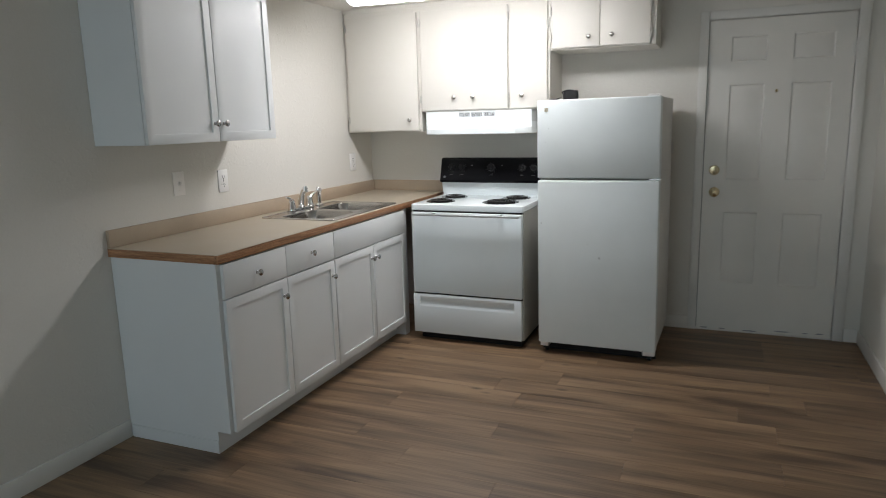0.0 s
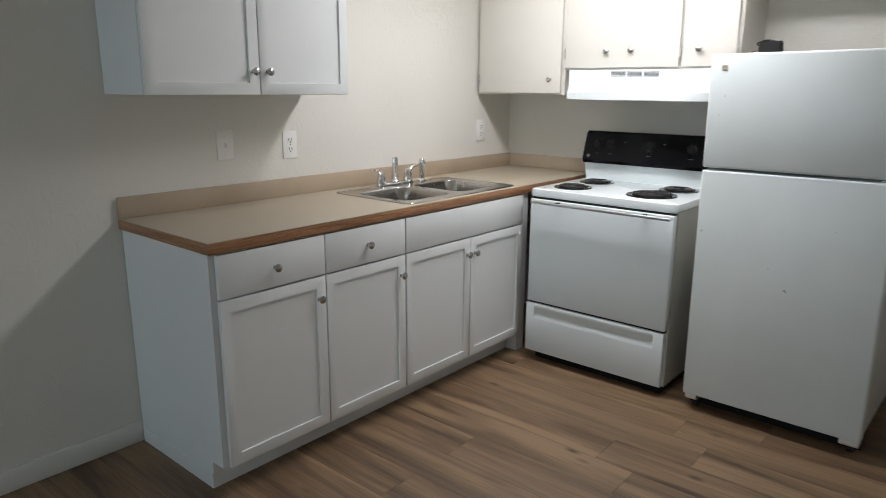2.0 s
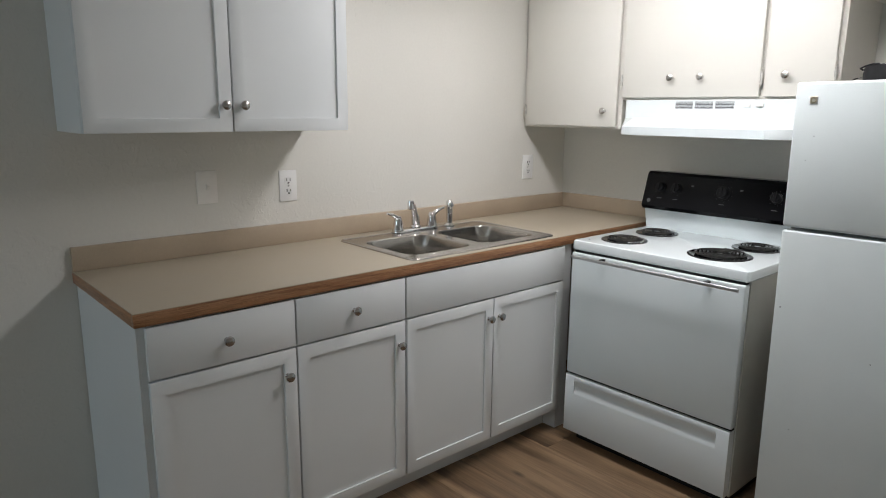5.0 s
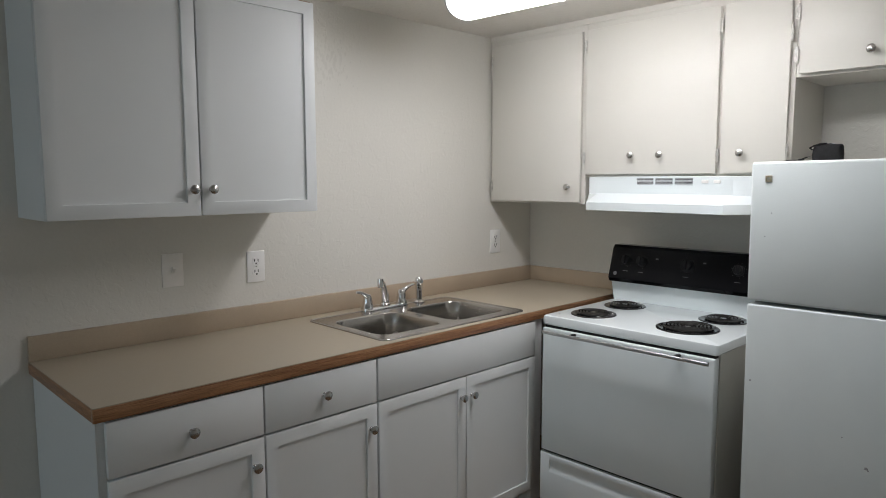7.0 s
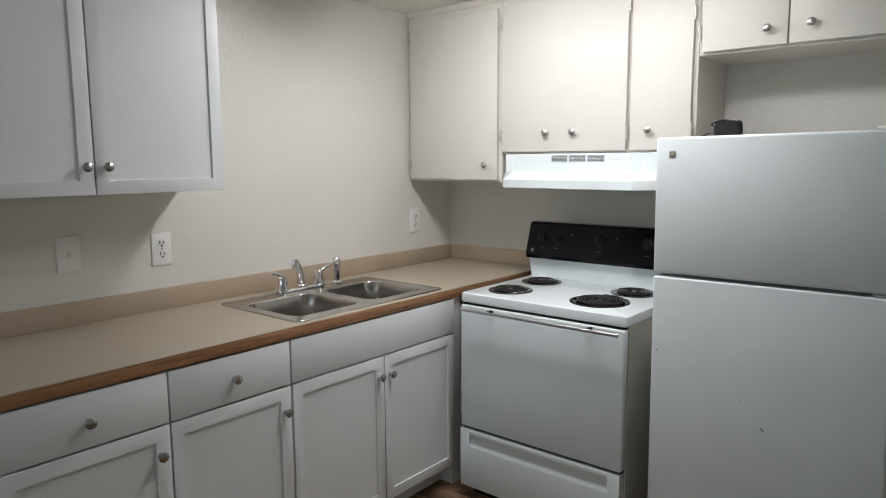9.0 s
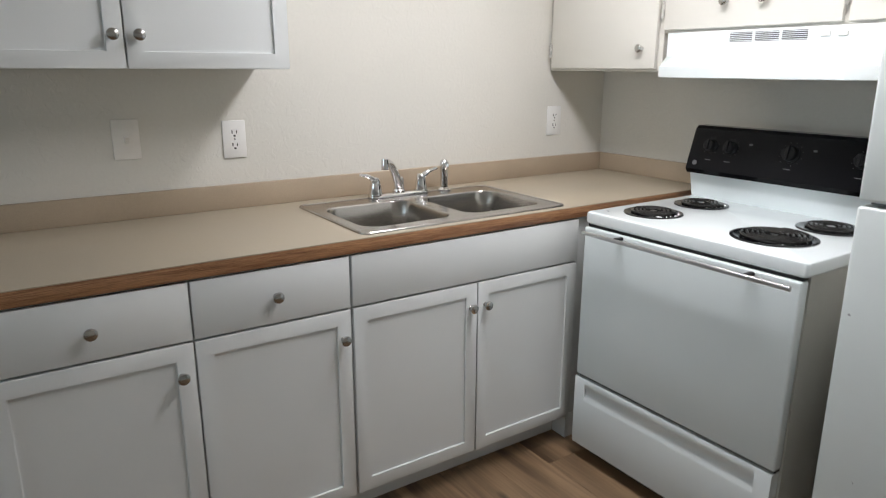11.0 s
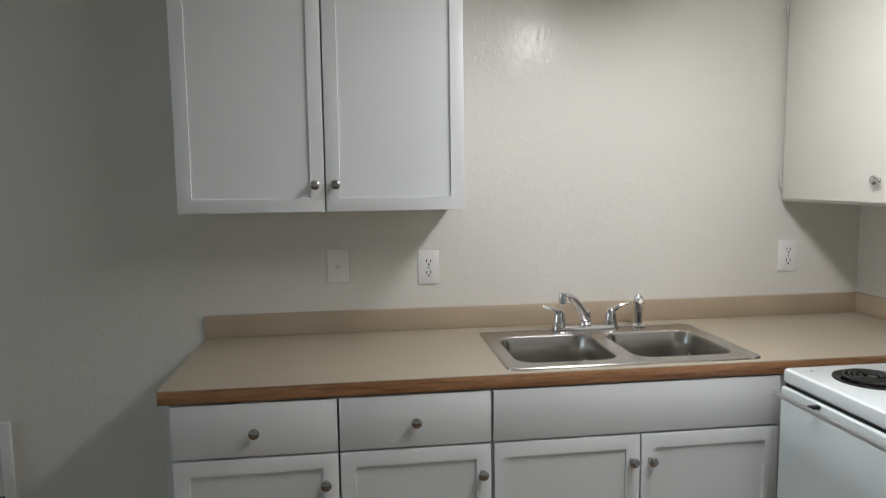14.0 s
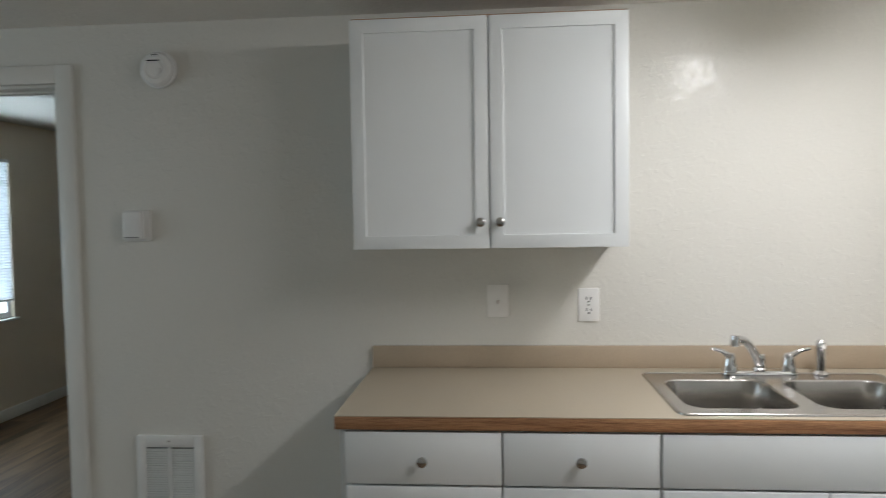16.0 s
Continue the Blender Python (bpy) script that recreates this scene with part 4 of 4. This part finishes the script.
    part("drawer_gap", boxes((0.012, w - 0.012, 0.008, 0.030, 0.3185, 0.3275)), DARK, o)
    # burners
    for bx, by, r in ((0.147, 0.163, 0.078), (0.145, 0.420, 0.074), (0.555, 0.182, 0.100), (0.590, 0.425, 0.078)):
        b = part("burner", lathe(bmesh.new(), [(r + 0.018, 0.9138), (r + 0.017, 0.9172), (r + 0.012, 0.9182), (r + 0.005, 0.9172), (r - 0.004, 0.9152), (r * 0.5, 0.9149), (0, 0.9148)], pose(bx, by, 0), 40),
                 DRIP, o, "black drip pan and ring")
        pts, turns = [], 4.0 if r < 0.09 else 5.2
        n = int(turns * 26)
        for i in range(n + 1):
            a = 2 * math.pi * turns * i / n
            q = 0.022 + (r - 0.026) * i / n
            pts.append((bx + q * math.cos(a + 0.6), by + q * math.sin(a + 0.6), 0.922))
        part("coil", tube(bmesh.new(), pts, 0.0050, 7), COIL, b, "dark spiral heating coil")
        bm = lathe(bmesh.new(), [(0, 0.9235), (0.012, 0.9235), (0.013, 0.919), (0, 0.918)], pose(bx, by, 0), 18)
        part("coil_cap", bm, NICKEL, b, "bright metal centre cap")
        bm = bmesh.new()
        for k in range(3):
            a = radians(120 * k + 40)
            tube(bm, [(bx, by, 0.9165), (bx + math.cos(a) * (r + 0.004), by + math.sin(a) * (r + 0.004), 0.9165)], 0.0025, 6)
        part("coil_support", bm, NICKEL, b, "metal coil support")
    part("vent_mark", lathe(bmesh.new(), [(0.004, 0.9142), (0.004, 0.9146), (0, 0.9146)], pose(0.045, 0.06, 0), 10), DARK, cooktop, "small dark hole")


electric_range()


# ---- refrigerator ----
FR = pose(1.548, 1.729, 0, 0, -0.45, -1.2)


def refrigerator():
    o = thing("refrigerator", FR, "white top-freezer refrigerator with faint scuffs, beside the range", "refrigerator")
    w, dep, H = 0.698, 0.70, 1.540
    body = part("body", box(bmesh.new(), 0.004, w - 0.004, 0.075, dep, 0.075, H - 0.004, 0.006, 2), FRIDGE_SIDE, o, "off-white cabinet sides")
    part("gasket", boxes((0.014, w - 0.014, 0.062, 0.076, 0.085, 1.076), (0.014, w - 0.014, 0.062, 0.076, 1.088, H - 0.01)), GASKET, o, "grey door gasket")
    part("divider", boxes((0.012, w - 0.012, 0.040, 0.076, 1.0765, 1.0875)), GASKET, o, "grey gap strip between the doors")

    def leaf(z0, z1):
        bm = bmesh.new()
        box(bm, 0, w, 0, 0.062, z0, z1, 0.009, 3)
        return bm
    part("freezer_door", leaf(1.087, H), FRIDGE, o)
    lower = part("fridge_door", leaf(0.072, 1.077), FRIDGE, o)
    part("hinge_cap", box(bmesh.new(), w - 0.075, w - 0.012, 0.010, 0.090, H - 0.001, H + 0.010, 0.004, 2), PLATE, o, "white hinge cover")
    part("middle_hinge", box(bmesh.new(), w - 0.060, w + 0.003, 0.006, 0.066, 1.0775, 1.0865, 0.002), NICKEL, o, "metal middle hinge")
    part("badge", box(bmesh.new(), 0.045, 0.067, -0.0022, 0.0005, 1.474, 1.496, 0.001), BADGE, o, "small square tarnished badge")
    part("badge_ring", lathe(bmesh.new(), [(0.0085, 0), (0.0085, 0.0006), (0.0062, 0.0006), (0.0062, 0)], pose(0.056, -0.0022, 1.485, 90), 24), BRASS, o, "tarnished round emblem")
    # black panel stands in for the shadow gap under the door
    part("toe_shadow", boxes((0.006, w - 0.006, 0.088, 0.10, 0.006, 0.0745)), BLACK, o, "black panel for the shadow gap in the recessed toe space")
    for a, b in ((0.008, 0.055), (w - 0.075, w - 0.008)):
        bm = bmesh.new()
        prism(bm, [(0.020, 0.071), (0.020, 0.050), (0.030, 0.040), (0.085, 0.040), (0.085, 0.071)], a, b)
        part("foot_bracket", bm, PLATE, o, "white foot bracket")
    for a in (0.03, w - 0.05):
        for b in (0.07, dep - 0.06):
            part("roller", lathe(bmesh.new(), [(0, 0), (0.016, 0), (0.016, 0.02), (0, 0.02)], pose(a, b, 0.016, 0, 90), 14), BLACK, o, "small dark roller")
    rnd = random.Random(9)
    for x, z, s in ((0.368, 0.622, 0.008), (0.374, 0.617, 0.004), (0.068, 1.376, 0.003), (0.022, 0.82, 0.004), (0.30, 0.70, 0.003), (0.52, 0.88, 0.003), (0.09, 0.41, 0.003), (0.05, 1.30, 0.0025)):
        bm = bmesh.new()
        pts = [(x + s * math.cos(a) * rnd.uniform(0.4, 1), -0.0006, z + s * math.sin(a) * rnd.uniform(0.4, 1)) for a in [k * math.pi / 5 for k in range(10)]]
        bm.faces.new([bm.verts.new(p) for p in pts])
        part("scuff", bm, GRIME, o, "small grey scuff")
    part("cord_clip", box(bmesh.new(), w - 0.004, w + 0.010, dep - 0.03, dep - 0.012, 1.19, 1.26, 0.003), FRIDGE_SIDE, o, "small pale clip on the side")
    # things left on top
    top_z = H
    bag = bmesh.new()
    loops = []
    for d, z in ((0.006, 0), (0, 0.006), (-0.001, 0.03), (0.001, 0.052), (0.006, 0.060), (0.016, 0.063)):
        loops.append([(x + 0.002 * math.sin(y * 160), y, z + (0.0025 * math.sin(x * 190) if z > 0.05 else 0)) for x, y in rounded(-0.044 + d, 0.044 - d, -0.032 + d, 0.032 - d, 0.016, 5)])
    loft(bag, loops, cap_first=True)
    bmesh.ops.recalc_face_normals(bag, faces=bag.faces[:])
    pouch = thing("black_pouch", FR @ pose(0.125, 0.322, top_z, 0, 0, 8), "small black fabric pouch lying on top of the fridge", "pouch")
    part("bag", bag, FABRIC, pouch)
    part("zip_cord", tube(bmesh.new(), [(-0.046, -0.020, 0.045), (-0.052, -0.030, 0.050), (-0.040, -0.034, 0.056), (-0.02, -0.028, 0.063), (0.0, -0.024, 0.064)], 0.003, 8), FABRIC, pouch)
    for k in range(4):
        part("tag", box(bmesh.new(), -0.03 + 0.014 * k, -0.021 + 0.014 * k, -0.018, -0.006, 0.0625, 0.0655, 0.001), PLATE, pouch, "pale tag")
    keys = thing("key_bunch", FR @ pose(0.030, 0.318, top_z), "small bunch of keys on top of the fridge", "keys")
    circ = [(0.012 * math.cos(a), 0.012 * math.sin(a), 0.002) for a in [k * math.pi / 8 for k in range(17)]]
    part("key_ring", tube(bmesh.new(), circ, 0.0012, 6), NICKEL, keys)
    for k in range(4):
        bm = lathe(bmesh.new(), [(0, 0), (0.011, 0), (0.011, 0.002), (0, 0.002)], pose(0.018, 0, 0), 12)
        box(bm, 0.026, 0.056, -0.003, 0.003, 0.0, 0.002)
        part("key", bm, NICKEL if k % 2 else FABRIC, keys, m=pose(0, 0, 0.001 + 0.003 * k, 0, -6 * k, -150 + 55 * k))
    fob = box(bmesh.new(), -0.040, -0.005, -0.012, 0.012, 0.0, 0.012, 0.004, 2)
    part("fob", fob, FABRIC, keys, "black plastic fob")


refrigerator()


# ---- heater, thermostat, smoke alarm on the sink wall ----
def wall_heater():
    y0, y1, z0, z1 = -0.945, -0.684, 0.305, 0.644
    w, h = y1 - y0, z1 - z0
    o = thing("wall_heater", sink_side(0.0, y0) @ pose(0, 0, z0), "white in-wall electric fan heater with a louvred grille", "heater")
    bm = bmesh.new()
    for r in ((0, 0.034, 0, h), (w - 0.034, w, 0, h), (0.034, w - 0.034, 0, 0.034), (0.034, w - 0.034, h - 0.045, h)):
        box(bm, r[0], r[1], -0.018, 0, r[2], r[3], 0.003, 2)
    part("frame", bm, HEATER, o)
    part("backing", boxes((0.030, w - 0.030, -0.003, 0.0, 0.03, h - 0.04)), GASKET, o, "dark space behind the louvres")
    part("centre_bar", box(bmesh.new(), w / 2 - 0.006, w / 2 + 0.006, -0.0165, -0.003, 0.034, h - 0.045, 0.001), HEATER, o)
    lv = bmesh.new()
    prism(lv, [(-0.016, 0.0), (-0.0150, 0.0030), (-0.006, 0.0062), (-0.006, 0.0042)], 0.034, w - 0.034)
    lv = mesh_of("louvre", lv, HEATER)
    for i in range(23):
        part("louvre", lv, HEATER, o, m=pose(0, 0, 0.075 + i * 0.0093))
    part("air_outlet", boxes((0.036, w - 0.036, -0.008, -0.003, 0.036, 0.070)), DARK, o, "dark air outlet slot")
    for i in range(14):
        part("outlet_fin", boxes((0.042 + i * 0.0132, 0.0445 + i * 0.0132, -0.014, -0.008, 0.036, 0.070)), HEATER, o)
    part("screw", lathe(bmesh.new(), [(0.004, 0), (0.004, 0.0015), (0, 0.002)], pose(w / 2, -0.018, h - 0.020, 90), 10), NICKEL, o)
    part("dial", lathe(bmesh.new(), [(0.010, 0), (0.010, 0.006), (0.008, 0.008), (0, 0.008)], pose(w / 2, -0.018, 0.017, 90), 16), HEATER, o)


def thermostat():
    o = thing("thermostat", sink_side(0.0, -0.966) @ pose(0, 0, 1.400), "white box thermostat on the wall", "thermostat")
    part("wall_plate", box(bmesh.new(), 0.0, 0.104, -0.006, 0, -0.002, 0.116, 0.002), PLATE, o)
    part("cover", box(bmesh.new(), 0.010, 0.080, -0.036, -0.006, 0.006, 0.112, 0.005, 3), PLATE, o)
    part("lever_slot", boxes((0.018, 0.072, -0.0365, -0.0355, 0.012, 0.016)), GASKET, o, "dark lever slot")


def smoke_alarm():
    o = thing("smoke_alarm", pose(0.0, -0.806, 2.045, 0, 90, 0), "round white smoke alarm high on the wall", "smoke alarm")
    part("base", lathe(bmesh.new(), [(0, 0), (0.070, 0), (0.070, 0.010), (0.066, 0.012), (0, 0.012)], Matrix(), 40), PLATE, o)
    part("cover", lathe(bmesh.new(), [(0.064, 0.012), (0.063, 0.024), (0.056, 0.034), (0.040, 0.038), (0.038, 0.036), (0.030, 0.036), (0.028, 0.039), (0, 0.040)], Matrix(), 40), PLATE, o)
    part("vent_slot", boxes((-0.030, -0.026, -0.030, 0.018, 0.0385, 0.0402)), DARK, o, "dark slot")
    part("test_button", lathe(bmesh.new(), [(0.011, 0.039), (0.010, 0.042), (0, 0.0425)], pose(0.010, 0.012, 0), 18), PLATE, o)
    part("label_mark", boxes((-0.052, -0.047, -0.012, 0.012, 0.0335, 0.037)), GASKET, o, "grey mark")


wall_heater()
thermostat()
smoke_alarm()


# ---- floor planks, last ----
def planks(name, x0, x1, y0, y1, seed, label):
    fl = thing(name, pose(0, 0, 0), label, "floor", kind="structure")
    rnd = random.Random(seed)
    W, L, g = 0.181, 1.22, 0.0003
    meshes = {}

    def piece(l, w):
        key = (round(l, 3), round(w, 3))
        if key not in meshes:
            bm = bmesh.new()
            c = 0.0004
            lo = [(-l / 2 + g, -w / 2 + g), (l / 2 - g, -w / 2 + g), (l / 2 - g, w / 2 - g), (-l / 2 + g, w / 2 - g)]
            hi = [(-l / 2 + g + c, -w / 2 + g + c), (l / 2 - g - c, -w / 2 + g + c), (l / 2 - g - c, w / 2 - g - c), (-l / 2 + g + c, w / 2 - g - c)]
            loft(bm, [[(x, y, -0.012) for x, y in lo], [(x, y, -0.0007) for x, y in lo], [(x, y, 0.0) for x, y in hi]])
            meshes[key] = mesh_of("plank", bm, PLANK, 20)
        return meshes[key]
    y = y1
    while y > y0 + 0.001:
        w = min(W, y - y0)
        x = x0 - rnd.choice([0.15, 0.30, 0.46, 0.61, 0.76, 0.92, 1.07])
        while x < x1:
            a, b = max(x, x0), min(x + L, x1)
            if b - a > 0.02:
                part("plank", piece(b - a, w), PLANK, fl, m=pose((a + b) / 2, y - w / 2, 0))
            x += L
        y -= W
    return fl


planks("floor", -0.06, EAST, SOUTH, NORTH, 3, "brown oak-look vinyl plank floor")
planks("floor_bedroom", BED_W, -0.06, BED_S, BED_N, 8, "brown oak-look vinyl plank bedroom floor")
